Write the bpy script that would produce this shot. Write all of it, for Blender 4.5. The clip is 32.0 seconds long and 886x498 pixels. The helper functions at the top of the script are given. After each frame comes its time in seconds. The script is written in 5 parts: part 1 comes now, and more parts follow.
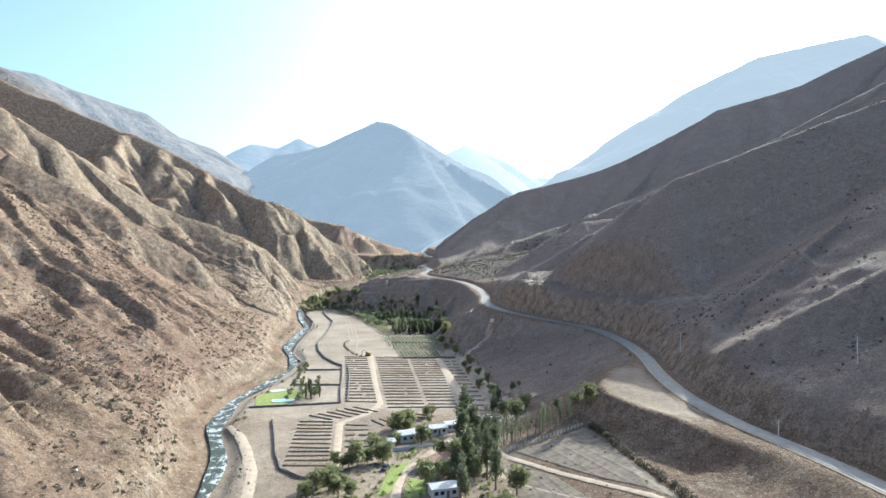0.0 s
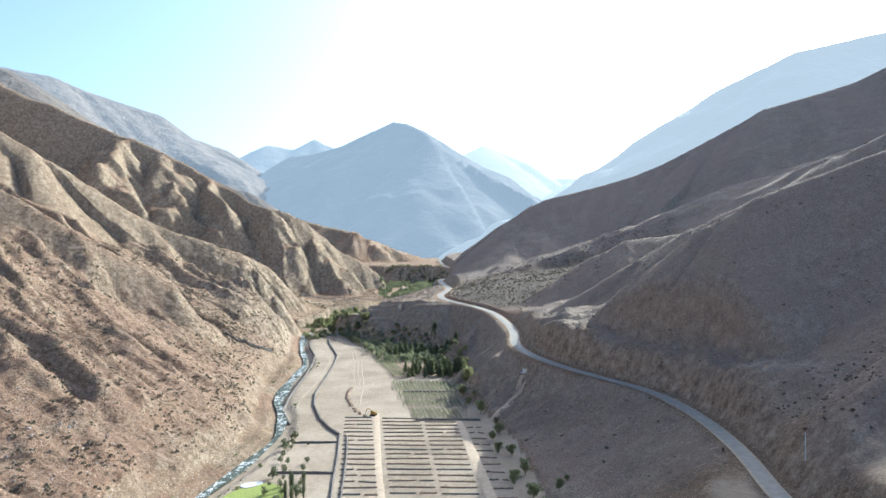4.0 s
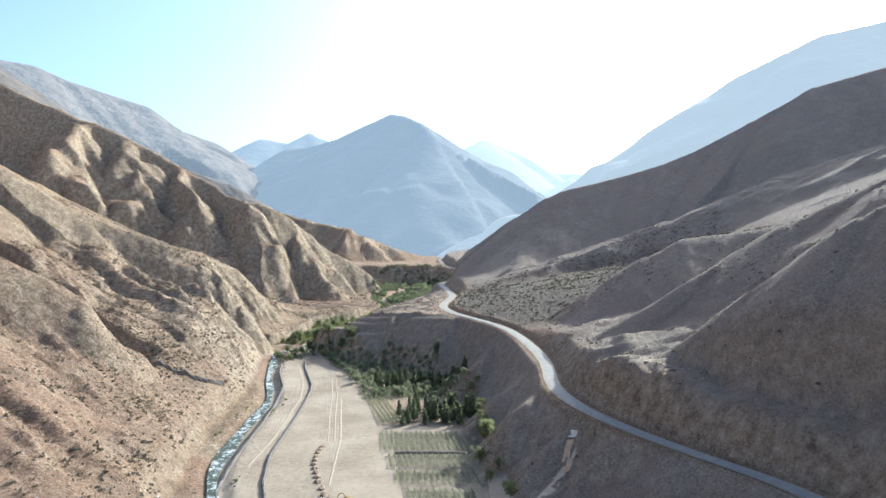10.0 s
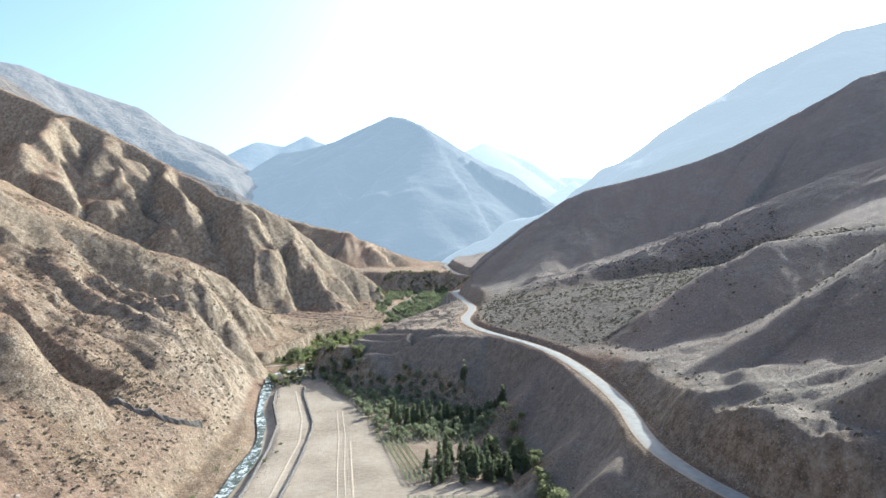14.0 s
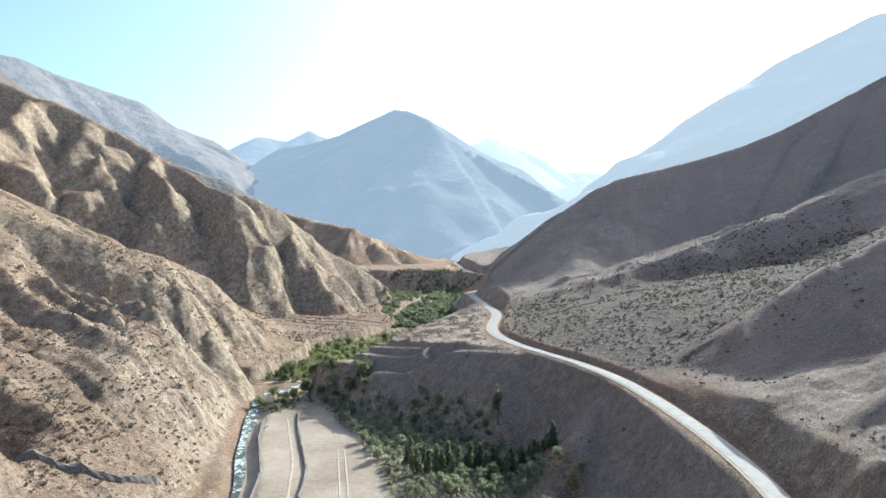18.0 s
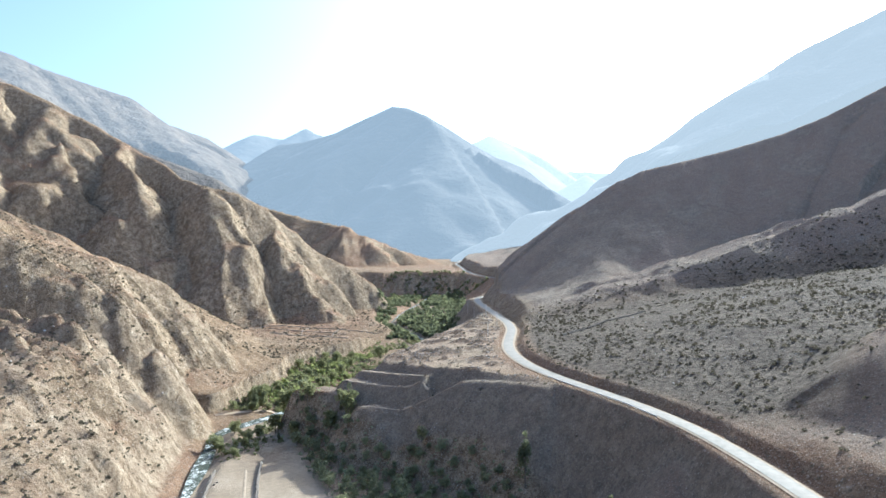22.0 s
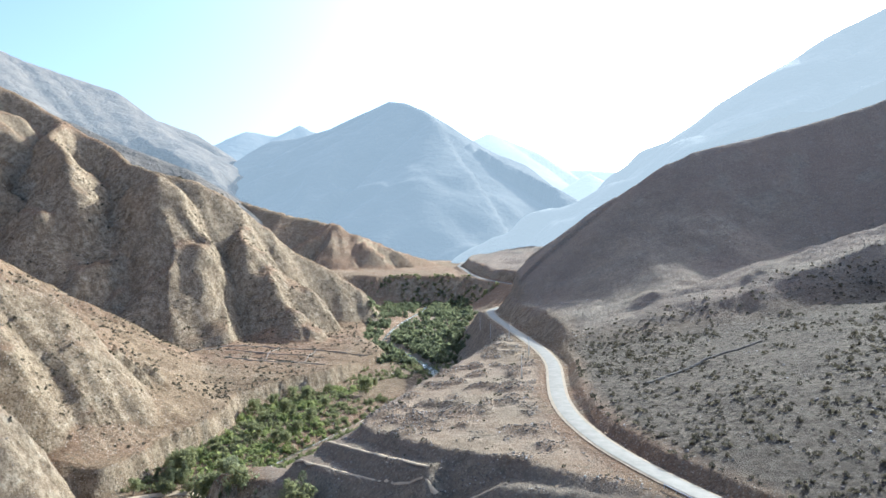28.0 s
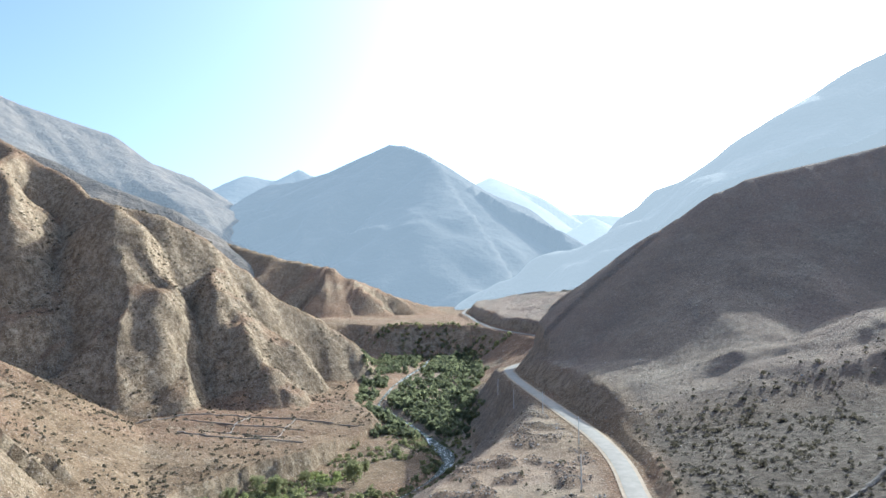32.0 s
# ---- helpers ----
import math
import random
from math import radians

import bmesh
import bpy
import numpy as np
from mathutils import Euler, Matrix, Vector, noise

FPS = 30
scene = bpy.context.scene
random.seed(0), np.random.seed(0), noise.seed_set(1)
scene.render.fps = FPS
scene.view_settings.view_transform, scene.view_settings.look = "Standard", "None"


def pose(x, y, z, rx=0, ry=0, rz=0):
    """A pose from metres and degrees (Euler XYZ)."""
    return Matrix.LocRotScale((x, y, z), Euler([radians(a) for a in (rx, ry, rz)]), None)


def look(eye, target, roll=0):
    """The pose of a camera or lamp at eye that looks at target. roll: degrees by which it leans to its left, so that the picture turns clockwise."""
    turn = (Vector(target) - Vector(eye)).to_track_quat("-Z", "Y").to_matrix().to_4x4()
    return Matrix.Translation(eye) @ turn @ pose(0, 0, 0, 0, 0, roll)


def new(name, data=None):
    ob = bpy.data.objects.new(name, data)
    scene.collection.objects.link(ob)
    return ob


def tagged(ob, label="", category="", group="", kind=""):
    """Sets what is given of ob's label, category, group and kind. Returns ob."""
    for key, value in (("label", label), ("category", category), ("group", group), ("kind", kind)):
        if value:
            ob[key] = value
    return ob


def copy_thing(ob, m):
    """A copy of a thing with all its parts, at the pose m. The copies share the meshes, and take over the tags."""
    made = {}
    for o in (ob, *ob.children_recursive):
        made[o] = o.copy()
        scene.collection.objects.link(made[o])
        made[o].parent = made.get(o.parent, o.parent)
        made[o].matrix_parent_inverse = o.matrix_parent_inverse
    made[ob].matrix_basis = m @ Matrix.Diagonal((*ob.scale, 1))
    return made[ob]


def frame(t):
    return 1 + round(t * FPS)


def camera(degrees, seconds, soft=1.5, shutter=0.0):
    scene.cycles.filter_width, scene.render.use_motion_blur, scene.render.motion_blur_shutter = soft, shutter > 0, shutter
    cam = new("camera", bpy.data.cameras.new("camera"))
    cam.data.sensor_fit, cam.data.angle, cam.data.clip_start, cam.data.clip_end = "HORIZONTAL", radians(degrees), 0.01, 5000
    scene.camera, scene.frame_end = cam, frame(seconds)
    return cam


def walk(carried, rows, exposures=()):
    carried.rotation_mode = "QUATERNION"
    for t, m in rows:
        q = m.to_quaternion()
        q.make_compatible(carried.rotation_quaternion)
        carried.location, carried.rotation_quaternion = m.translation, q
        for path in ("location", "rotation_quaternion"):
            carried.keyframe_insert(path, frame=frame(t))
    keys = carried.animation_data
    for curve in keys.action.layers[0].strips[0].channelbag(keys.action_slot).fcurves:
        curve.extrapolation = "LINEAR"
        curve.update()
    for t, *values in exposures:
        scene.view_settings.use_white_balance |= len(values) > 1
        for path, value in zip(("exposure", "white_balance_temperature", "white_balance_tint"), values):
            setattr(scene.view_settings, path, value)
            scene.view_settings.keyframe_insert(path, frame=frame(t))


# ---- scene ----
cam = camera(67.0, 32.0)
METRES, EYE, TILT, LEAN, TURN = 650.0, 62.0, 0.5, 0.0, 0.0
ROWS = [
    (0.0, 0.0, 0.0, 0.0, 0.0, 0.0, -0.0),
    (0.5, -0.0003, 0.0157, 0.0033, 0.07, 0.01, 0.03),
    (1.0, -0.0007, 0.0314, 0.0077, 0.08, -0.04, 0.01),
    (1.5, -0.0011, 0.047, 0.0125, 0.07, -0.05, 0.01),
    (2.0, -0.0015, 0.0625, 0.0169, 0.05, -0.02, 0.02),
    (2.5, -0.002, 0.078, 0.0204, 0.23, -0.01, -0.01),
    (3.0, -0.0025, 0.0936, 0.0239, 0.68, -0.03, 0.0),
    (3.5, -0.003, 0.1092, 0.0274, 1.17, -0.04, 0.03),
    (5.5, -0.0061, 0.1729, 0.0348, 1.77, -0.09, 0.02),
    (6.0, -0.0072, 0.1885, 0.035, 1.72, -0.12, 0.02),
    (6.5, -0.0082, 0.2039, 0.0351, 1.66, -0.14, 0.01),
    (7.0, -0.0094, 0.2196, 0.0349, 1.62, -0.15, -0.02),
    (7.5, -0.0104, 0.2353, 0.0349, 1.58, -0.21, 0.01),
    (8.0, -0.0114, 0.2509, 0.0348, 1.53, -0.31, 0.03),
    (8.5, -0.0124, 0.2665, 0.0347, 1.47, -0.39, 0.02),
    (9.0, -0.0135, 0.2821, 0.0345, 1.41, -0.4, 0.03),
    (9.5, -0.0144, 0.2975, 0.0344, 1.37, -0.37, 0.02),
    (10.0, -0.0156, 0.3132, 0.0342, 1.32, -0.34, 0.0),
    (10.5, -0.0171, 0.3287, 0.0341, 1.27, -0.26, -0.0),
    (11.0, -0.0199, 0.3443, 0.0339, 1.22, -0.15, -0.03),
    (11.5, -0.0231, 0.3599, 0.0337, 1.18, -0.08, 0.04),
    (12.0, -0.0268, 0.3752, 0.0337, 1.12, 0.02, 0.02),
    (12.5, -0.0314, 0.3906, 0.0335, 1.08, 0.08, -0.02),
    (13.0, -0.0363, 0.4057, 0.0334, 1.04, 0.09, 0.01),
    (13.5, -0.0412, 0.421, 0.0333, 1.04, 0.11, 0.01),
    (14.0, -0.0464, 0.4362, 0.0332, 1.04, 0.1, -0.0),
    (14.5, -0.0512, 0.4513, 0.0331, 1.07, 0.05, 0.03),
    (16.5, -0.0616, 0.5107, 0.0328, 1.3, -0.16, 0.07),
    (17.0, -0.0632, 0.5263, 0.0327, 1.35, -0.18, 0.07),
    (17.5, -0.0644, 0.542, 0.0326, 1.37, -0.19, 0.07),
    (18.0, -0.0656, 0.5574, 0.0325, 1.36, -0.18, 0.04),
    (18.5, -0.0666, 0.572, 0.0323, 1.35, -0.17, 0.01),
    (19.0, -0.0676, 0.5875, 0.0321, 1.33, -0.14, -0.0),
    (19.5, -0.0686, 0.6031, 0.0321, 1.31, -0.14, -0.01),
    (20.0, -0.0695, 0.6186, 0.0319, 1.29, -0.13, -0.04),
    (20.5, -0.0706, 0.6343, 0.0318, 1.25, -0.13, -0.05),
    (21.0, -0.0716, 0.6499, 0.0316, 1.24, -0.12, -0.04),
    (21.5, -0.0725, 0.6655, 0.0315, 1.24, -0.1, -0.05),
    (22.0, -0.0734, 0.681, 0.0313, 1.23, -0.12, -0.05),
    (22.5, -0.0744, 0.6965, 0.0313, 1.22, -0.13, -0.05),
    (23.0, -0.0754, 0.712, 0.0311, 1.19, -0.11, -0.06),
    (23.5, -0.0765, 0.7275, 0.0309, 1.19, -0.08, -0.1),
    (24.0, -0.0775, 0.743, 0.0307, 1.17, -0.05, -0.12),
    (24.5, -0.0786, 0.7584, 0.0306, 1.16, -0.03, -0.13),
    (25.0, -0.0796, 0.7738, 0.0305, 1.15, -0.01, -0.16),
    (25.5, -0.0806, 0.7892, 0.0304, 1.13, -0.02, -0.15),
    (27.5, -0.0843, 0.8507, 0.0295, 1.04, -0.04, -0.08),
    (28.0, -0.0854, 0.8661, 0.0294, 1.02, -0.04, -0.09),
    (28.5, -0.0865, 0.8814, 0.0294, 0.99, -0.04, -0.08),
    (29.0, -0.0875, 0.8968, 0.0293, 0.99, -0.05, -0.06),
    (29.5, -0.0886, 0.9121, 0.0292, 0.99, -0.05, -0.06),
    (30.0, -0.0897, 0.9274, 0.0291, 0.99, -0.05, -0.07),
    (30.5, -0.0909, 0.9427, 0.029, 0.98, -0.06, -0.04),
    (31.0, -0.0921, 0.9581, 0.029, 0.99, -0.06, -0.02),
    (31.5, -0.0935, 0.9729, 0.0291, 0.97, 0.36, -0.02),
    (32.0, -0.0947, 0.9887, 0.0292, 1.02, 3.85, -0.01),
]
walk(cam, [(t, pose(0, 0, EYE, TILT, LEAN, TURN) @ pose(METRES * x, METRES * y, METRES * z, 90 + pitch, roll, yaw)) for t, x, y, z, yaw, pitch, roll in ROWS],
     [(0.0, 1.36, 5370, 0.8), (10.0, 1.37, 5370, 0.8), (20.0, 1.39, 5360, 0.8), (28.0, 1.38, 5360, 0.8), (32.0, 1.24, 5360, 0.8)])

# ---- world, sun, exposure ----
SUN_AZ, SUN_EL = 42.0, 29.5          # degrees right of ahead (+y), degrees up
world = bpy.data.worlds.new("sky")
scene.world = world
world.use_nodes = True
wn, wl = world.node_tree.nodes, world.node_tree.links
sky = wn.new("ShaderNodeTexSky")
sky.sky_type = "NISHITA"
sky.sun_disc = False
sky.sun_elevation, sky.sun_rotation = radians(SUN_EL), radians(SUN_AZ)
sky.altitude, sky.air_density, sky.dust_density, sky.ozone_density = 800, 0.8, 7.0, 1.0
wn["Background"].inputs["Strength"].default_value = 0.142
wl.new(sky.outputs[0], wn["Background"].inputs["Color"])

sun_data = bpy.data.lights.new("sun", "SUN")
sun_data.energy, sun_data.angle, sun_data.color = 3.6, radians(0.6), (1.0, 0.93, 0.82)
sun = new("sun", sun_data)
sun.matrix_world = look((0, 0, 900), (-math.sin(radians(SUN_AZ)) * math.cos(radians(SUN_EL)), -math.cos(radians(SUN_AZ)) * math.cos(radians(SUN_EL)), 900 - math.sin(radians(SUN_EL))))


# ---- materials ----
class Nodes:
    """A small hand for node materials."""

    def __init__(self, name):
        self.mat = bpy.data.materials.new(name)
        self.mat.use_nodes = True
        self.n, self.l = self.mat.node_tree.nodes, self.mat.node_tree.links
        self.bsdf = self.n["Principled BSDF"]
        self.geo = self.n.new("ShaderNodeNewGeometry")

    def put(self, a, b):
        self.l.new(a, b)

    def noise(self, scale, detail=4.0, rough=0.55, kind="FBM", vec=None, stretch=None):
        t = self.n.new("ShaderNodeTexNoise")
        t.noise_type = kind
        t.inputs["Scale"].default_value, t.inputs["Detail"].default_value = scale, detail
        if kind == "FBM":
            t.inputs["Roughness"].default_value = rough
        v = vec or self.geo.outputs["Position"]
        if stretch:
            m = self.n.new("ShaderNodeVectorMath")
            m.operation = "MULTIPLY"
            m.inputs[1].default_value = stretch
            self.put(v, m.inputs[0])
            v = m.outputs[0]
        self.put(v, t.inputs["Vector"])
        return t.outputs["Fac"]

    def voronoi(self, scale, feature="F1", out="Distance", rnd=1.0):
        t = self.n.new("ShaderNodeTexVoronoi")
        t.feature = feature
        t.inputs["Scale"].default_value = scale
        t.inputs["Randomness"].default_value = rnd
        self.put(self.geo.outputs["Position"], t.inputs["Vector"])
        return t.outputs[out]

    def ramp(self, fac, stops):
        r = self.n.new("ShaderNodeValToRGB")
        e = r.color_ramp.elements
        while len(e) < len(stops):
            e.new(0.5)
        for k, (p, c) in zip(e, stops):
            k.position, k.color = p, (*c, 1) if len(c) == 3 else c
        self.put(fac, r.inputs[0])
        return r.outputs["Color"]

    def grey(self, fac, lo, hi, a=0.0, b=1.0):
        m = self.n.new("ShaderNodeMapRange")
        m.interpolation_type = "SMOOTHSTEP"
        for k, v in zip(("From Min", "From Max", "To Min", "To Max"), (lo, hi, a, b)):
            m.inputs[k].default_value = v
        self.put(fac, m.inputs["Value"])
        return m.outputs["Result"]

    def mix(self, fac, a, b, how="MIX"):
        m = self.n.new("ShaderNodeMix")
        m.data_type, m.blend_type = "RGBA", how
        for v, k in ((fac, 0), (a, 6), (b, 7)):
            if isinstance(v, (int, float)):
                m.inputs[k].default_value = v
            elif isinstance(v, tuple):
                m.inputs[k].default_value = (*v, 1)
            else:
                self.put(v, m.inputs[k])
        return m.outputs[2]

    def math(self, op, a, b=None):
        m = self.n.new("ShaderNodeMath")
        m.operation = op
        for v, k in ((a, 0), (b, 1)):
            if v is None:
                continue
            if isinstance(v, (int, float)):
                m.inputs[k].default_value = v
            else:
                self.put(v, m.inputs[k])
        return m.outputs[0]

    def attr(self, name):
        a = self.n.new("ShaderNodeAttribute")
        a.attribute_name = name
        return a.outputs["Fac"]

    def normal_z(self):
        s = self.n.new("ShaderNodeSeparateXYZ")
        self.put(self.geo.outputs["Normal"], s.inputs[0])
        return s.outputs[2]

    def random(self):
        o = self.n.new("ShaderNodeObjectInfo")
        return o.outputs["Random"]

    def island(self):
        return self.geo.outputs["Random Per Island"]

    def bump(self, height, dist, strength=1.0, chain=None):
        b = self.n.new("ShaderNodeBump")
        b.inputs["Distance"].default_value, b.inputs["Strength"].default_value = dist, strength
        self.put(height, b.inputs["Height"])
        if chain is not None:
            self.put(chain, b.inputs["Normal"])
        return b.outputs[0]

    def done(self, color=None, rough=0.9, normal=None, sheen=0.0, spec=0.2, metal=0.0):
        b = self.bsdf
        if isinstance(color, tuple):
            b.inputs["Base Color"].default_value = (*color, 1)
        elif color is not None:
            self.put(color, b.inputs["Base Color"])
        if isinstance(rough, (int, float)):
            b.inputs["Roughness"].default_value = rough
        else:
            self.put(rough, b.inputs["Roughness"])
        if normal is not None:
            self.put(normal, b.inputs["Normal"])
        b.inputs["Specular IOR Level"].default_value = spec
        b.inputs["Metallic"].default_value = metal
        if sheen:
            b.inputs["Sheen Weight"].default_value = sheen
            b.inputs["Sheen Roughness"].default_value = 0.6
            b.inputs["Sheen Tint"].default_value = (0.95, 0.95, 1.0, 1)
        return self.mat


def ground_material():
    """Dry mountain soil, rock and scree; river flats by the attribute 'flat', grey stony fan by 'fan', haze painted as
    grey on the right-hand slopes.
    """
    m = Nodes("dry_ground")
    big = m.noise(0.008, 4)
    mid = m.noise(0.06, 7, 0.65)
    fine = m.noise(0.45, 7, 0.7)
    grit = m.noise(2.2, 4, 0.7)
    blend = m.math("ADD", m.math("MULTIPLY", mid, 0.5), m.math("MULTIPLY", fine, 0.5))
    soil = m.ramp(blend, [(0.34, (0.102, 0.069, 0.041)), (0.46, (0.205, 0.143, 0.085)), (0.56, (0.295, 0.214, 0.132)), (0.68, (0.41, 0.318, 0.208))])
    red = m.mix(0.6, soil, (0.285, 0.165, 0.108))
    soil = m.mix(m.grey(big, 0.41, 0.59, 0.15, 0.9), soil, red)
    strata = m.noise(0.22, 8, 0.75, stretch=(1.1, 1.1, 0.8))
    rock = m.ramp(strata, [(0.32, (0.122, 0.089, 0.058)), (0.47, (0.265, 0.198, 0.13)), (0.58, (0.378, 0.295, 0.20)), (0.7, (0.51, 0.425, 0.315))])
    steep = m.grey(m.normal_z(), 0.84, 0.62)
    patchy = m.grey(m.noise(0.035, 5, 0.6), 0.52, 0.66, 0, 0.75)
    c = m.mix(m.math("MAXIMUM", steep, patchy), soil, rock)
    cell = m.voronoi(0.42)
    tuft = m.math("MULTIPLY", m.grey(cell, 0.30, 0.16), m.grey(m.noise(0.09, 4, 0.6), 0.42, 0.56))
    c = m.mix(m.math("MULTIPLY", tuft, 0.75), c, (0.125, 0.105, 0.07))
    pale = m.math("MULTIPLY", m.grey(m.voronoi(0.8), 0.26, 0.14), m.grey(m.noise(0.12, 4, 0.6), 0.50, 0.62))
    c = m.mix(m.math("MULTIPLY", pale, 0.8), c, (0.60, 0.53, 0.45))
    c = m.mix(m.grey(m.noise(1.15, 5, 0.78), 0.52, 0.58, 0, 0.6), c, (0.085, 0.064, 0.045))
    c = m.mix(m.grey(m.noise(1.6, 5, 0.78), 0.56, 0.63, 0, 0.7), c, (0.60, 0.52, 0.43))
    fan = m.ramp(fine, [(0.3, (0.082, 0.067, 0.052)), (0.5, (0.155, 0.128, 0.10)), (0.7, (0.25, 0.212, 0.17))])
    fan = m.mix(m.math("MULTIPLY", tuft, 0.7), fan, (0.09, 0.08, 0.058))
    fan = m.mix(m.math("MULTIPLY", pale, 0.45), fan, (0.42, 0.39, 0.35))
    c = m.mix(m.math("MULTIPLY", m.attr("rust"), m.grey(m.noise(0.05, 5, 0.6), 0.35, 0.65, 0.1, 0.5)), c, m.ramp(fine, [(0.35, (0.13, 0.082, 0.056)), (0.5, (0.25, 0.165, 0.115)), (0.65, (0.40, 0.29, 0.21))]))
    # haze painted in: soil mixed towards a paler grey
    c = m.mix(m.math("MULTIPLY", m.attr("haze_grey"), 0.6), c, m.mix(0.4, (0.33, 0.31, 0.28), c))
    cream = m.ramp(strata, [(0.36, (0.13, 0.095, 0.065)), (0.46, (0.29, 0.225, 0.16)), (0.58, (0.42, 0.34, 0.25)), (0.7, (0.54, 0.46, 0.365))])
    c = m.mix(m.math("MULTIPLY", m.attr("pale"), 0.6), c, cream)
    c = m.mix(m.attr("fan"), c, fan)
    flat = m.ramp(m.math("ADD", m.math("MULTIPLY", m.noise(0.03, 6, 0.6), 0.6), m.math("MULTIPLY", fine, 0.4)),
                  [(0.34, (0.215, 0.168, 0.12)), (0.5, (0.315, 0.252, 0.182)), (0.64, (0.40, 0.327, 0.245))])
    flat = m.mix(m.grey(grit, 0.6, 0.75, 0, 0.4), flat, (0.40, 0.36, 0.31))
    c = m.mix(m.attr("flat"), c, flat)
    rough_h = m.math("ADD", m.math("MULTIPLY", strata, 1.0), m.math("MULTIPLY", fine, 0.5))
    amount = m.math("SUBTRACT", 1.0, m.math("MULTIPLY", m.attr("flat"), 0.92))
    nrm = m.bump(m.math("MULTIPLY", rough_h, amount), 2.5, 0.85)
    nrm = m.bump(grit, 0.5, 0.8, nrm)
    mat = m.done(c, 0.95, nrm, spec=0.08)
    return mat


GROUND = ground_material()


def plain(name, c, rough=0.9, spread=0.25, scale=0.8, bump=0.1, sheen=0.0, spec=0.2):
    m = Nodes(name)
    lo, hi = tuple(v * (1 - spread) for v in c), tuple(min(v * (1 + spread), 1) for v in c)
    n = m.noise(scale, 6, 0.65)
    col = m.ramp(n, [(0.3, lo), (0.5, c), (0.72, hi)])
    return m.done(col, rough, m.bump(n, bump, 0.6), sheen, spec)


ASPHALT = plain("asphalt", (0.25, 0.228, 0.195), 0.75, 0.2, 0.35, 0.02, spec=0.25)
TRACK = plain("faint_track", (0.345, 0.275, 0.20), 0.95, 0.2, 0.4, 0.05)
DIRT = plain("pale_dirt", (0.41, 0.32, 0.225), 0.95, 0.2, 0.4, 0.1)


def water_material():
    m = Nodes("river_water")
    n = m.noise(0.35, 6, 0.7, stretch=(1.0, 0.6, 1.0))
    foam = m.grey(m.math("ADD", m.math("MULTIPLY", n, 0.6), m.math("MULTIPLY", m.noise(1.6, 5, 0.7), 0.4)), 0.51, 0.57)
    col = m.mix(foam, (0.055, 0.068, 0.05), (0.66, 0.68, 0.66))
    rough = m.grey(foam, 0, 1, 0.55, 0.85)
    return m.done(col, rough, m.bump(m.noise(1.2, 5, 0.7), 0.9, 0.9), spec=0.12)


WATER = water_material()

# ---- terrain: one height function ----
_rng = np.random.RandomState(7)
_perm = _rng.rand(256, 256)


def vnoise(x, y, seed=0):
    """Smooth value noise in 0..1 on arrays."""
    x, y = x + seed * 17.31, y + seed * 41.77
    xi, yi = np.floor(x).astype(int), np.floor(y).astype(int)
    fx, fy = x - xi, y - yi
    fx, fy = fx * fx * fx * (fx * (fx * 6 - 15) + 10), fy * fy * fy * (fy * (fy * 6 - 15) + 10)
    g = lambda a, b: _perm[(xi + a) & 255, (yi + b) & 255]
    return (g(0, 0) * (1 - fx) + g(1, 0) * fx) * (1 - fy) + (g(0, 1) * (1 - fx) + g(1, 1) * fx) * fy


def fbm(x, y, octaves=4, seed=0, gain=0.5):
    a, s, t = 1.0, 0.0, 0.0
    for k in range(octaves):
        s, t = s + a * (vnoise(x, y, seed + k) - 0.5), t + a
        x, y, a = x * 2.03 + y * 0.3, y * 2.03 - x * 0.3, a * gain
    return s / t * 2


def ridged(x, y, octaves=3, seed=0):
    a, s, t = 1.0, 0.0, 0.0
    for k in range(octaves):
        s, t = s + a * (1 - np.abs(vnoise(x, y, seed + k) * 2 - 1)), t + a
        x, y, a = x * 2.1 + 3.7, y * 2.1 - 1.3, a * 0.5
    return s / t


def line(points):
    """A function of y through the points (y, value)."""
    p = np.array(points, float)
    return lambda y: np.interp(y, p[:, 0], p[:, 1])


def smooth(a, b, v):
    t = np.clip((v - a) / (b - a), 0, 1)
    return t * t * (3 - 2 * t)


def smax(a, b, k):
    h = np.clip(0.5 + 0.5 * (a - b) / k, 0, 1)
    return b + (a - b) * h + k * h * (1 - h)


floor_z = line([(-600, -25), (280, -8), (680, 0), (780, 3), (950, 11), (1050, 18), (1200, 26), (1400, 34), (1700, 40)])
river_x = line([(-400, -60), (120, -66), (203, -72), (235, -78), (277, -95), (326, -100), (358, -95), (405, -91), (444, -99), (475, -111), (520, -117), (590, -121), (625, -129), (665, -142), (740, -157), (755, -162), (765, -157), (775, -150), (783, -144), (800, -137), (835, -121), (870, -105), (905, -90), (925, -77), (945, -69), (967, -63), (990, -71), (1013, -79), (1043, -93), (1080, -112), (1150, -108), (1250, -90), (1400, -80), (1600, -75)])
left_toe = line([(-400, -75), (120, -75), (198, -82), (232, -88), (270, -107), (329, -113), (378, -106), (422, -107), (450, -116), (500, -129), (572, -137), (620, -142), (690, -158), (740, -169), (776, -181), (815, -250), (900, -330), (1000, -380), (1200, -420), (2500, -420)])
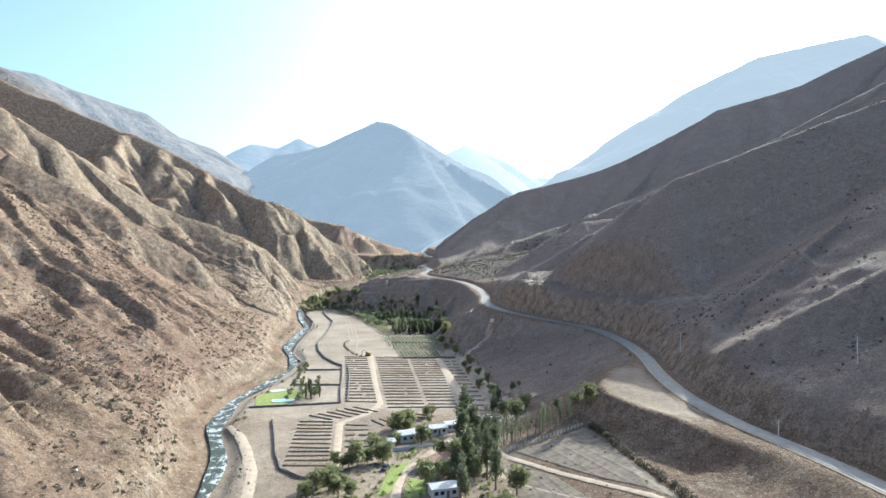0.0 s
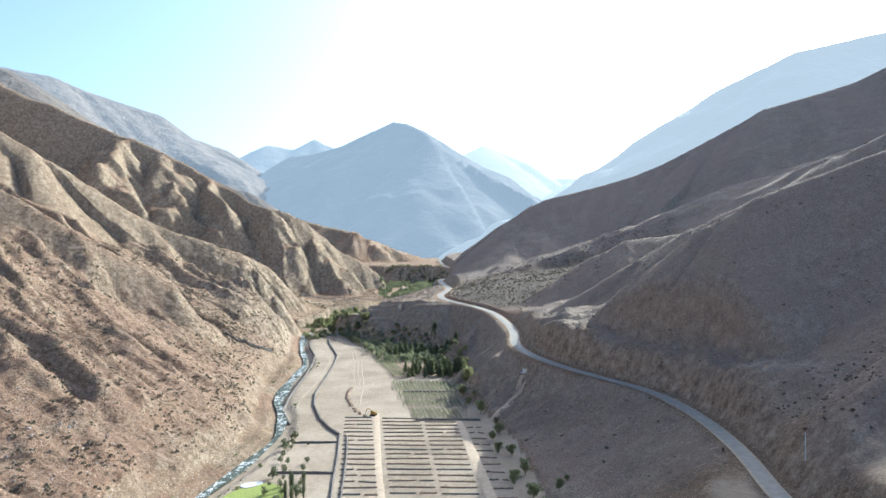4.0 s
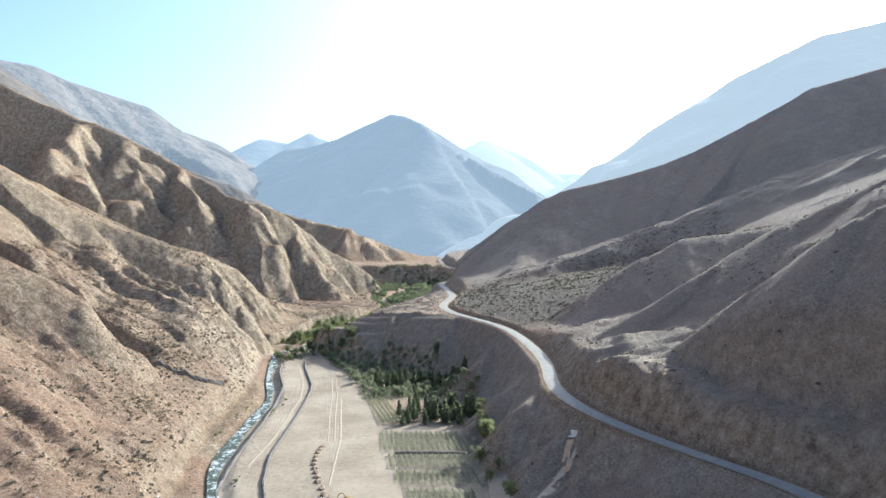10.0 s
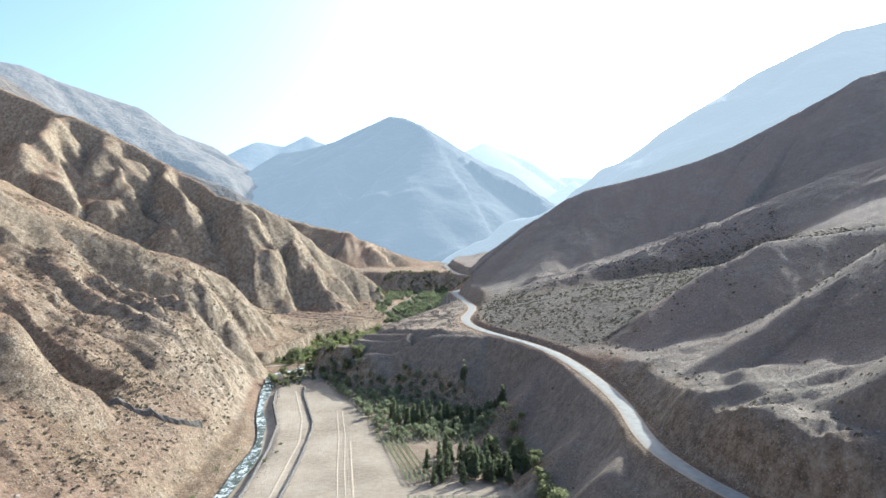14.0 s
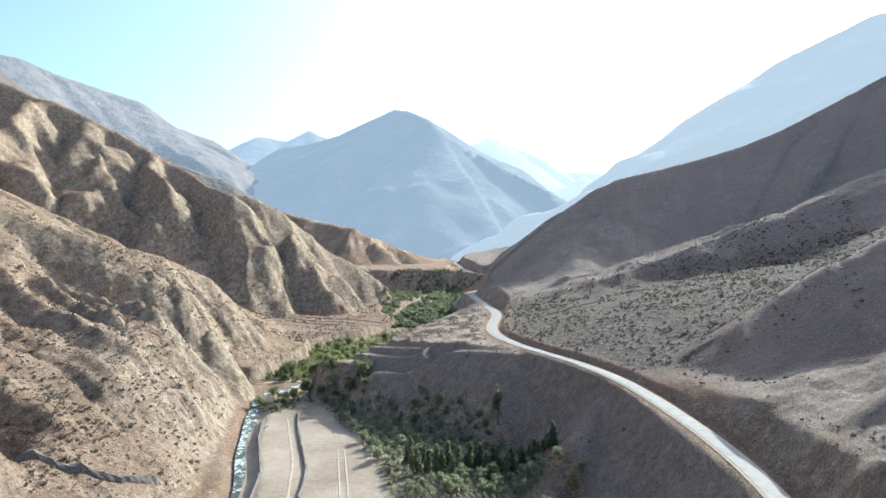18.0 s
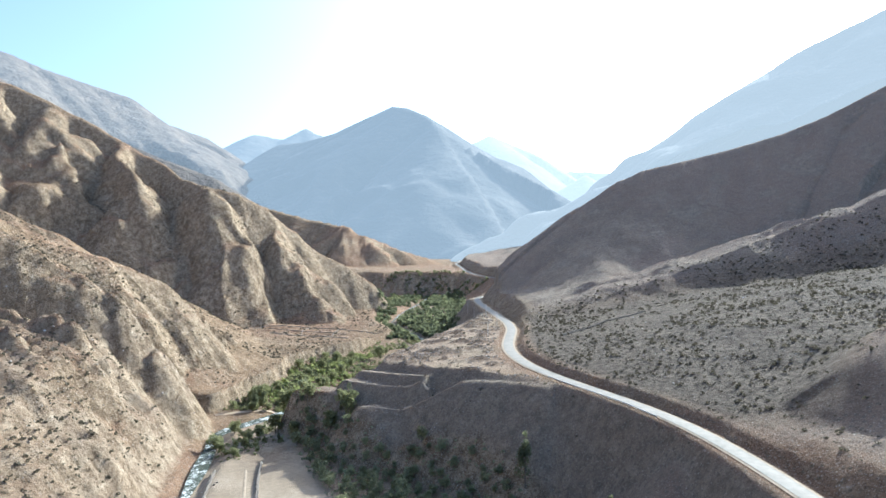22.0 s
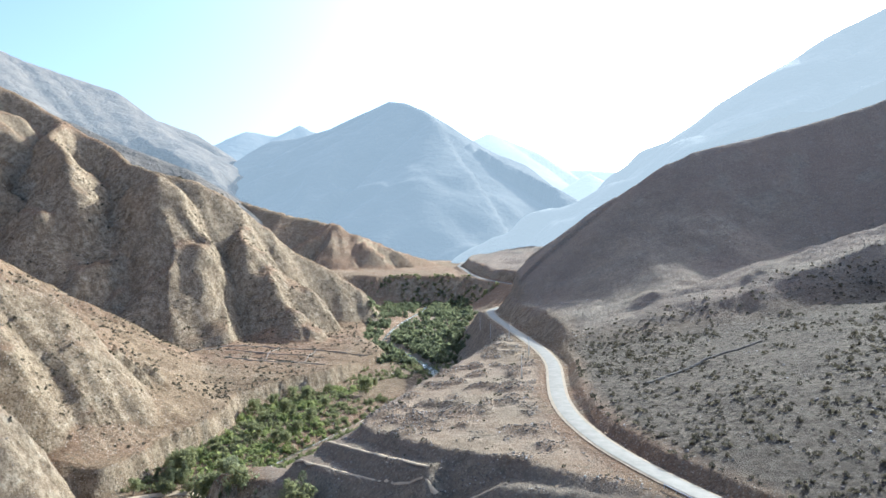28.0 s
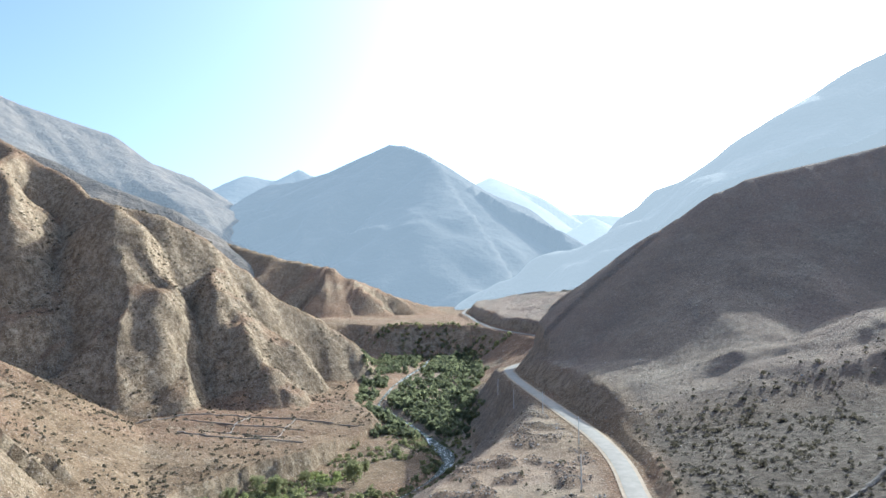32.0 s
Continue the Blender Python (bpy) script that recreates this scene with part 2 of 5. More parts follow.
road_x = line([(-400, 125), (0, 118), (158, 105), (191, 98), (211, 91), (247, 87.5), (278, 89), (312, 94), (351, 94), (390, 86), (426, 60), (455, 43), (483, 33.5), (506, 31.5), (535, 34.5), (569, 33.5), (612, 28), (640, 22), (664, 12), (690, -3), (715, -15), (738, -21.5), (767, -23.5), (800, -20), (829, -16), (865, -16), (922, -22), (1000, -30), (1045, -31), (1075, -14), (1110, 12), (1160, 30), (1210, 24), (1260, -2), (1300, -20), (1330, -28), (1400, -38), (1470, -42), (1600, -50), (1750, -40), (2000, 60)])
road_z = line([(-400, -8), (0, 0), (205, 9), (261, 12), (413, 21), (542, 29), (615, 33.5), (680, 37.5), (740, 40), (837, 42.5), (1045, 46), (1265, 56.5), (1425, 64), (1600, 68), (2000, 80)])
right_toe = line([(-400, 80), (100, 72), (160, 66), (175, 64), (233, 52), (250, 47), (275, 41), (300, 36), (335, 27), (403, 22), (442, 11), (482, 6), (538, 2), (603, -3), (656, -14), (690, -42), (700, -60), (710, -80), (722, -92), (735, -100), (745, -107), (757, -115), (770, -120), (785, -122), (800, -124), (812, -118), (830, -108), (861, -97), (908, -80), (937, -64), (977, -52), (1042, -58), (1086, -64), (1150, -52), (1200, -45), (1250, -50), (1300, -55), (1340, -60)])
bank_top = line([(-400, 120), (160, 100), (191, 88), (197, 83), (211, 77), (230, 67), (247, 60), (262, 61), (285, 71), (312, 88), (351, 88), (390, 80), (426, 55), (483, 28), (535, 29), (612, 22), (640, 17), (680, -3), (700, -18), (715, -38), (735, -61), (753, -76), (767, -84), (782, -82), (800, -77), (830, -66), (860, -50), (890, -36), (930, -29), (1045, -38), (1075, -21), (1110, 5), (1160, 22), (1210, 16), (1260, -9), (1300, -26), (1340, -34)])
bench_edge = line([(700, -185), (780, -181), (796, -170), (827, -167), (854, -157), (872, -158), (891, -160), (902, -153), (914, -147), (929, -137), (944, -125), (956, -120), (985, -114), (1020, -102), (1080, -128), (1150, -134), (1250, -150), (1350, -150)])
bench_back = line([(780, -186), (827, -172), (868, -164), (895, -178), (958, -205), (1051, -275), (1150, -350)])

orchard_edge = line([(500, -44), (541, -47), (600, -66), (640, -76), (675, -90), (700, -102), (740, -120), (790, -135)])

RIDGES = {
    "A": ([(-312, 735, 114), (-405, 690, 183), (-450, 680, 212), (-700, 650, 372), (-1000, 640, 560)], 0.98),
    "A4": ([(-174, 548, 26), (-190, 545, 47), (-204, 540, 63), (-260, 520, 99), (-330, 510, 140)], 1.1),
    "A2": ([(-197, 866, 36), (-210, 852, 50), (-224, 834, 70), (-246, 812, 84), (-305, 760, 104)], 1.0),
    "A3": ([(-171, 757, 5), (-182, 757, 24), (-193, 757, 41), (-211, 759, 60), (-227, 758, 75), (-255, 752, 92), (-312, 735, 114)], 1.5),
    "P1": ([(19, 634, 31), (4, 616, 18), (-14, 597, 3)], 0.85),
    "P2": ([(30, 550, 27), (14, 538, 16), (-5, 526, 1)], 0.85),
    "P3": ([(31, 506, 26), (20, 492, 21), (8, 476, 2)], 1.2),
    "B": ([(-122, 1172, 27), (-144, 1165, 57), (-166, 1160, 72), (-196, 1150, 87), (-220, 1140, 110), (-245, 1127, 132), (-271, 1117, 146), (-298, 1112, 153), (-333, 1130, 163), (-361, 1158, 180), (-435, 1175, 218), (-504, 1178, 255), (-583, 1180, 288), (-717, 1185, 345), (-1100, 1190, 500)], 1.45),
    "B00": ([(-560, 1178, 276), (-548, 1120, 262), (-525, 1075, 232), (-495, 1040, 180), (-480, 1005, 140), (-440, 960, 75)], 0.95),
    "B0": ([(-490, 1176, 246), (-468, 1135, 226), (-440, 1085, 180), (-424, 1050, 138), (-390, 1030, 104), (-372, 995, 60)], 0.95),
    "B1": ([(-420, 1168, 208), (-385, 1120, 184), (-352, 1080, 163), (-336, 1060, 130), (-318, 1042, 92), (-301, 1026, 70), (-290, 1003, 44)], 1.2),
    "B2": ([(-298, 1112, 152), (-284, 1085, 145), (-269, 1066, 112), (-252, 1052, 84), (-238, 1041, 68), (-220, 1023, 44), (-210, 1012, 28)], 1.15),
    "B3": ([(-235, 1128, 126), (-214, 1100, 95), (-196, 1078, 68), (-184, 1062, 42)], 1.15),
    "G": ([(-70, 1700, 66), (-160, 1640, 96), (-236, 1600, 132), (-312, 1642, 146), (-420, 1700, 175), (-700, 1900, 260)], 0.5),
    "R0": ([(100, 300, 24), (250, 330, 112), (420, 330, 205), (800, 300, 400)], 0.62),
    "R0k": ([(93, 267, 14), (104, 273, 26), (111, 279, 33.5), (122, 290, 41), (160, 302, 63)], 1.05),
    "R0m": ([(92, 253, 13), (107, 251, 25), (122, 245, 36), (132, 243.5, 42), (170, 238, 64)], 0.85),
    "R1c": ([(58, 456, 36), (73, 455, 48), (86, 450, 58), (109, 445, 78), (131, 440, 98), (155, 435, 113), (300, 420, 168), (600, 400, 290)], 0.86),
    "R1b": ([(44, 535, 36), (160, 550, 100), (250, 533, 147), (420, 530, 235), (900, 520, 480)], 0.62),
    "R1": ([(40, 628, 38), (87, 640, 66), (112, 640, 82), (137, 640, 94), (165, 640, 97), (216, 640, 106), (400, 690, 200), (700, 700, 360)], 0.62),
    "R2": ([(-24, 1046, 48), (-6, 1060, 65), (12, 1060, 80), (30, 1060, 98), (49, 1060, 114), (67, 1060, 130), (85, 1060, 141), (104, 1060, 154), (122, 1060, 162), (158, 1060, 171), (187, 1060, 178), (219, 1060, 187), (249, 1060, 196), (287, 1060, 211), (363, 1060, 250), (439, 1060, 293), (514, 1060, 314), (565, 1060, 330), (800, 1060, 440), (1100, 1060, 540)], 0.74),
}
# lips of the cut benches on the promontory: points of the lip from west to east, width of the tread behind it
BENCHES = (([(-125, 757, 21), (-118, 753, 22), (-110, 750, 22.5), (-101, 748, 21)], 13.0, 2.6),
           ([(-90, 726, 21), (-85, 722, 22), (-70, 718, 21.3), (-58, 714, 28), (-46, 710, 35), (-30, 702, 36.5), (-14, 690, 37)], 7.0, 1.2),
           ([(-102, 755.5, 26.8), (-90, 745, 27.3), (-76, 733, 28.2), (-60, 720, 29.5)], 9.0, 1.3),
           ([(-95, 764, 29.7), (-84, 751, 31), (-73, 738, 32.6), (-62, 725, 34.5)], 9.0, 1.3))


block_crest = line([(-30, 44), (-24, 47), (-6, 63), (12, 78), (30, 96), (49, 112), (67, 128), (85, 141), (104, 154), (122, 162), (158, 171), (187, 178), (219, 187), (249, 196), (287, 211), (363, 250), (439, 293), (514, 314), (565, 330), (800, 440), (1100, 540)])
block_foot = line([(-30, 900), (-12, 860), (15, 848), (40, 846), (54, 851), (87, 876), (126, 913), (200, 955), (300, 985), (600, 960), (1100, 900)])
SPURS = line([(-30, 0.0), (0, 0.0), (22, 0.5), (45, -0.3), (62, 0.2), (84, -0.9), (108, -0.3), (138, 1.0), (168, 0.0), (205, -0.8), (250, 0.6), (300, -0.5), (380, 0.8), (450, -0.6), (540, 0.7), (1100, 0.0)])


block_fall = line([(-30, 0.05), (-11, 0.1), (15, 0.16), (54, 0.31), (87, 0.48), (126, 0.62), (166, 0.69), (300, 0.75), (1100, 0.7)])


def block_height(x, y, fan, n_mid):
    """The great spur above the road: steep from the stony fan up to a shoulder, which rises to the crest, with a few broad ribs."""
    foot = block_foot(x) + 7 * n_mid
    away = np.clip((y - foot) / (1060 - foot), 0, 1)
    rib = SPURS(x - 55 * (1 - away) + 6 * n_mid) * np.sin(away ** 0.8 * np.pi) * np.clip((x + 10) / 60, 0, 1)
    shoulder = block_crest(x) - block_fall(x) * (1060 - y) + 3.5 * rib
    rise = fan + 0.82 * (y - foot)
    h = -smax(-shoulder, -rise, 5.0)
    return np.where((y > foot) & (y <= 1060), h, -1e3)


def bench_height(x, y, lip, tread, slope):
    """A cut bench: level behind its lip for the tread's width, falling off in front and past its ends."""
    best = np.full(x.shape, -1e3)
    for (x0, y0, z0), (x1, y1, z1) in zip(lip, lip[1:]):
        dx, dy = x1 - x0, y1 - y0
        ln = math.hypot(dx, dy)
        u = ((x - x0) * dx + (y - y0) * dy) / (ln * ln)
        t = np.clip(u, 0, 1)
        d = np.hypot(x - x0 - t * dx, y - y0 - t * dy)
        behind = ((x - x0) * dy - (y - y0) * dx) < 0
        drop = np.where(behind & (u > -0.02) & (u < 1.02), np.clip(d - tread, 0, None), d)
        best = np.maximum(best, z0 + t * (z1 - z0) - slope * drop)
    return best


FAR_RIDGES = {
    "C": ([(-450, 1700, 190), (-515, 1700, 230), (-641, 1700, 278), (-837, 1700, 364), (-1117, 1700, 538), (-1400, 1700, 640)], 0.62),
    "K": ([(60, 1900, 66), (109, 1900, 84), (256, 1900, 190), (310, 1900, 245), (513, 1900, 388), (701, 1900, 530), (900, 1900, 626), (1200, 1900, 690)], 0.65),
    "D": ([(-2500, 2900, 985), (-1939, 3214, 930), (-1800, 3280, 868), (-1700, 3350, 838), (-1527, 3430, 788), (-1430, 3500, 700), (-1253, 3600, 640), (-1074, 3765, 425), (-850, 3850, 260)], 0.6),
    "E": ([(-900, 3650, 612), (-780, 3620, 618), (-633, 3600, 652), (-520, 3600, 705), (-355, 3600, 782), (-283, 3500, 752), (-197, 3400, 702), (-130, 3200, 612), (60, 3050, 465), (289, 2900, 322), (439, 2700, 165)], 0.58),
    "F": ([(-1500, 4300, 660), (-1240, 4350, 785), (-1100, 4450, 770), (-972, 4500, 848), (-700, 4450, 720)], 0.5),
    "H": ([(-100, 4600, 700), (150, 4600, 819), (404, 4600, 717), (606, 4600, 600), (1100, 4500, 560)], 0.5),
    "I": ([(440, 3850, 380), (590, 3800, 478), (760, 3800, 400), (900, 3750, 300), (1100, 3700, 200)], 0.55),
}


def ridge_height(x, y, points, slope, seed, rib=62.0, depth=0.2, most=30.0):
    """Height of a crest with falling flanks, cut by gullies that run straight down from it."""
    best, along, off = np.full(x.shape, -1e4), np.zeros(x.shape), np.zeros(x.shape)
    k = max(rib / 62, 1.0)
    warp = 1 + 0.16 * fbm(x / (130 * k), y / (130 * k), 3, seed)
    s0 = 0.0
    for (x0, y0, z0), (x1, y1, z1) in zip(points, points[1:]):
        dx, dy = x1 - x0, y1 - y0
        ln = math.hypot(dx, dy)
        t = np.clip(((x - x0) * dx + (y - y0) * dy) / (ln * ln), 0, 1)
        ex, ey = x - x0 - t * dx, y - y0 - t * dy
        d = np.hypot(ex, ey)
        h = z0 + t * (z1 - z0) - slope * (np.sqrt(d * d + 25) - 5) * warp
        win = h > best
        side = np.where(ex * dy - ey * dx > 0, 0.0, 500.0)
        fan_out = np.arctan2(ex * dx + ey * dy, np.abs(ex * dy - ey * dx) + 1e-6) * np.minimum(d, 60) * 0.8
        best, along, off = np.where(win, h, best), np.where(win, s0 + t * ln + side + fan_out, along), np.where(win, d, off)
        s0 += ln
    bend = (30 if k == 1 else 24 * k) * fbm(x / (60 * k), y / (60 * k), 2, seed + 3)
    g = ridged((along + bend) / rib, off / (420 * k), 2, seed)
    g2 = ridged((along + bend * 0.6) / (rib * 0.3), off / (160 * k * k), 2, seed + 5)
    return best - np.clip(off * depth, 0, most) * (1 - g) * 1.6 - np.clip(off * depth * 0.35, 0, most * 0.22) * (1 - g2) * 1.6


def height(x, y):
    """Ground height at x, y (arrays)."""
    fz = floor_z(y)
    n_big, n_mid = fbm(x / 90, y / 90, 4, 3), fbm(x / 22, y / 22, 4, 9)
    n_small, crag = fbm(x / 5.5, y / 5.5, 3, 15), ridged((y - 0.4 * x) / 12 + 0.35 * n_mid, x / 46, 3, 17)
    lt, rx, rz, rt, bt = left_toe(y), road_x(y), road_z(y), right_toe(y), bank_top(y)
    # river bed
    fz = fz + np.clip((x - 22) * 0.27, 0, 9) * smooth(130, 160, y) * (1 - smooth(262, 300, y))
    z = fz - 2.2 * (1 - smooth(3.5, 9.0, np.abs(x - river_x(y))))
    # left mountain face, gullied straight down the slope
    d = lt + 4 * n_mid - x
    q = y - 0.42 * d + 12 * n_big
    gully, gully2, gully3 = ridged(q / 82, x / 520, 2, 21), ridged(q / 27, x / 200, 2, 22), ridged((q + 3 * n_mid) / 9.5, x / 70, 2, 24)
    crest = smooth(585, 650, y)
    face = fz + np.where(d < 9, 1.5 * d, np.where(d < 40, 13.5 + (0.7 + 0.62 * crest) * (d - 9), 35.2 + 19.2 * crest + (0.645 - 0.16 * crest) * (d - 40))) - np.clip(d * 0.2, 0, 20) * (1 - gully) ** 1.3 * 1.8 - np.clip(d * 0.15, 0, 13) * (1 - gully2) * 1.6 - np.clip(d * 0.08, 0, 3.4) * (1 - gully3) * 1.6
    face = face - 400 * smooth(752, 812, y)
    z = smax(z, face, 1.5)
    # bench on the far left bank
    flute = ridged((y + 0.5 * x) / 6.5, x / 60, 2, 41)
    e = bench_edge(y) + 2.5 * n_mid + 3.2 * (flute - 0.6) - x
    inner = bench_edge(y) - bench_back(y)
    tall = 9.5 * (1 - 0.6 * smooth(955, 990, y))
    bench = fz + np.minimum(np.clip(e * 4.5, -30, None), tall) + np.clip(e - 5, 0, None) * 0.04 + np.clip(e - inner, 0, None) * 0.46
    q = y + 0.5 * e + 10 * n_big
    bench = bench - np.clip((e - inner - 12) * 0.12, 0, 10) * (1 - ridged(q / 38, x / 260, 2, 33)) * 1.5
    bench = bench + smooth(5, 12, e) * (1 - smooth(-4, 10, e - inner)) * 0.7 * np.round(1.2 * fbm(x / 60, y / 16, 2, 63) * 2)
    bench = bench - 60 * (1 - smooth(772, 790, y))
    bench = np.where(y < 1150, bench, -1e3)
    z = np.maximum(z, bench)
    # right bank up to the road shelf
    top = rz - 0.4 - 0.125 * np.clip(rx - x - 7, 0, 60) * smooth(690, 760, y) * (1 - smooth(840, 900, y))
    f = np.clip((x - rt) / np.maximum(bt - rt, 1.0), -1, 1)
    lift = np.clip(f, 0, 1)
    bank = fz + (top - fz) * np.where(f < 0, f, lift)
    scar = ridged((y - 0.6 * x) / 21, x / 190, 2, 35)
    bank = np.where(f >= 1, top + (0.5 * n_mid + (2.8 * np.clip(fbm(x / 8, y / 8, 3, 61), 0, 0.6) + 0.9 * np.clip(fbm(x / 4, y / 4, 2, 64), 0, 1)) * smooth(680, 720, y)) * smooth(8, 15, rx - x), bank + np.sin(lift * np.pi) * (1 - 0.7 * smooth(690, 715, y) * (1 - smooth(775, 800, y))) * (2.2 * n_mid + 1.5 * n_big - 4.5 * (1 - scar) + smooth(375, 410, y) * (1 - smooth(500, 545, y)) * (9 * (crag - 0.55) + 5 * (ridged((y + 0.5 * x) / 6, x / 22, 2, 45) - 0.5))))
    bank = np.where(y < 1340, bank, -1e3)
    z = np.maximum(z, np.where(x > rt, bank, -1e3))
    jag = 0.9 * n_mid + 0.5 * n_small
    for lip, tread, steep in BENCHES:
        z = np.maximum(z, bench_height(x + jag, y + jag, lip, tread, steep) + 0.25 * n_small)
    # high terrace up the valley
    u = y - (1290 + 26 * fbm(x / 60, y / 200, 2, 31) + 0.15 * np.abs(x + 40)) + 9 * n_mid - 10 * (1 - ridged(x / 26, y / 80, 2, 39))
    terr = np.minimum(30 + np.clip(u * 1.0, -40, 31) + np.clip(u - 31, 0, 600) * 0.014, 75)
    z = np.maximum(z, np.where((y > 1240) & (x < rx + 4), terr, -1e3))
    # slopes above the road
    r = x - rx - 5.5
    cut = np.clip(r, 0, 9) * (1.25 + 0.3 * n_mid) + np.clip(r - 1, 0, 9) * (0.8 + 0.4 * n_mid) * (1 - smooth(16, 60, r)) * smooth(225, 260, y) * (1 - smooth(490, 530, y)) * (0.35 + 0.65 * smooth(300, 400, y)) * (0.3 + 0.8 * ridged((y + 3 * n_mid) / 13, x / 60, 2, 37))
    q = y - 0.2 * r + 14 * n_big
    g2, g3 = ridged(q / 70, x / 520, 2, 27), ridged(q / 20, x / 160, 2, 28)
    rface = rz + cut + (np.clip(r - 9, 0, 150) * (0.555 - 0.215 * smooth(370, 430, y)) + np.clip(r - 159, 0, 900) * 0.34) * (1 - smooth(900, 1000, y)) + (np.clip(r - 9, 0, 110) * 0.2) * smooth(900, 1000, y) - np.clip((r - 4) * 0.09, 0, 11) * (1 - g2) * 1.6 - np.clip((r - 2) * 0.06, 0, 2.2) * (1 - g3) * 1.5
    fan = rz + np.clip(r, 0, 1.8) * 1.35 + np.clip(r - 4, 0, 420) * 0.19 + np.clip(r - 190, 0, 330) * 0.22 + np.clip(r * 0.03, 0, 1.3) * n_mid
    w = smooth(560, 640, y) * (1 - smooth(838, 905, y + 0.12 * r))
    up = rface * (1 - w) + fan * w
    z = np.where(r > 0, np.maximum(z, up), z)
    keep = smooth(0, 9, r)
    z = np.where((r > 0) & (x < 1100), np.maximum(z, block_height(x, y, np.minimum(fan, block_crest(x)), n_mid) * keep + (1 - keep) * (rz - 1)), z)
    # spurs
    bx, by = x + 20 * fbm(x / 46, y / 46, 3, 88), y + 20 * fbm(x / 46, y / 46, 3, 89)
    for k, (name, (pts, slope)) in enumerate(RIDGES.items()):
        wavy = name in ("B00", "B0", "B1", "B2", "B3")
        h = ridge_height(bx if wavy else x, by if wavy else y, pts, slope, 40 + 7 * k, {"B": 95.0, "G": 80.0, "R2": 90.0}.get(name, 58.0), {"R2": 0.05, "R1": 0.045, "R1b": 0.05, "R1c": 0.05, "R0": 0.08, "R0k": 0.12, "R0m": 0.12, "P1": 0.1, "P2": 0.1, "B": 0.19, "B00": 0.3, "B0": 0.3, "B1": 0.25, "B2": 0.22, "B3": 0.2, "A2": 0.3, "A": 0.24, "G": 0.3}.get(name, 0.17), {"B": 36.0, "G": 46.0, "R2": 34.0}.get(name, 30.0))
        if name[0] == "R":
            keep = smooth(2, 32 if name == "R1c" else 14, r)
            h = np.where(r > 0, h * keep + (1 - keep) * (rz - 30), -1e3)
        z = smax(z, h, 1.5)
    base = np.maximum(fz, np.where(x > rt, np.minimum(rz, z), fz))
    hill = smooth(4, 40, z - base)
    cliff = smooth(600, 680, y) * (1 - smooth(765, 775, y)) * (x < -140)
    outcrop = np.clip(smooth(-0.06, 0.26, fbm(x / 48, y / 48, 3, 51)) + 0.8 * cliff, 0, 1) * np.where(x < lt, 0.55 + 0.55 * cliff, np.where(x > rx, 0.25, 0.8)) * (1 - smooth(60, 110, z - base)) * np.where(x > rx, 1 - smooth(520, 600, y), 1 - 0.85 * smooth(775, 850, y))
    z = z + hill * np.where(x > rx, 1 - 0.7 * smooth(4, 14, x - rx), 1.0) * (4 * n_big * smooth(60, 250, z - fz) + (1.8 + 1.2 * smooth(980, 1040, y) * (x < -180)) * n_mid + (0.8 - 0.5 * smooth(980, 1040, y)) * n_small) + smooth(2, 14, z - base) * outcrop * (np.clip(crag - 0.52, -0.06, 1) * 10 + 3.2 * (ridged((y - 0.4 * x) / 4.6 + 0.3 * n_mid, x / 15, 2, 19) - 0.5)) + 0.10 * n_small
    gd = np.abs(-0.141 * (x + 255) + 0.99 * (y - 779))
    z = z - 9 * np.exp(-(gd / 8) ** 2) * smooth(-275, -250, x) * smooth(-178, -196, x) * smooth(6, 26, z - fz)
    gd = 0.368 * (x + 184) + 0.93 * (y - 563)
    z = z - 36 * np.exp(-(gd / 15) ** 2) * smooth(-330, -280, x) * smooth(-172, -196, x) * smooth(4, 26, z - fz)
    # the road lies in a level shelf
    on = 1 - smooth(4.6, 7.5, np.abs(x - rx))
    return z * (1 - on) + (rz - 0.25) * on


def axis(lo, a, b, hi, step, grow_lo, grow_hi):
    mid = list(np.arange(a, b, step))
    left, s, v = [], step, a
    while v > lo:
        s *= grow_lo
        v -= s
        left.append(v)
    right, s, v = [], step, mid[-1]
    while v < hi:
        s *= grow_hi
        v += s
        right.append(v)
    return np.array(left[::-1] + mid + right)


def sheet(name, xs, ys, fun, material):
    """A height-field mesh."""
    gx, gy = np.meshgrid(xs, ys)
    gz = fun(gx, gy)
    nx, ny = len(xs), len(ys)
    co = np.stack([gx, gy, gz], -1).reshape(-1, 3)
    i = (np.arange(ny - 1)[:, None] * nx + np.arange(nx - 1)[None, :]).reshape(-1)
    quads = np.stack([i, i + 1, i + nx + 1, i + nx], -1)
    me = bpy.data.meshes.new(name)
    me.vertices.add(len(co))
    me.vertices.foreach_set("co", co.ravel())
    me.loops.add(quads.size)
    me.loops.foreach_set("vertex_index", quads.ravel().astype(np.int32))
    me.polygons.add(len(quads))
    me.polygons.foreach_set("loop_start", np.arange(0, quads.size, 4, dtype=np.int32))
    me.polygons.foreach_set("loop_total", np.full(len(quads), 4, np.int32))
    me.polygons.foreach_set("use_smooth", np.ones(len(quads), bool))
    me.update()
    me.materials.append(material)
    return new(name, me), gx, gy, gz


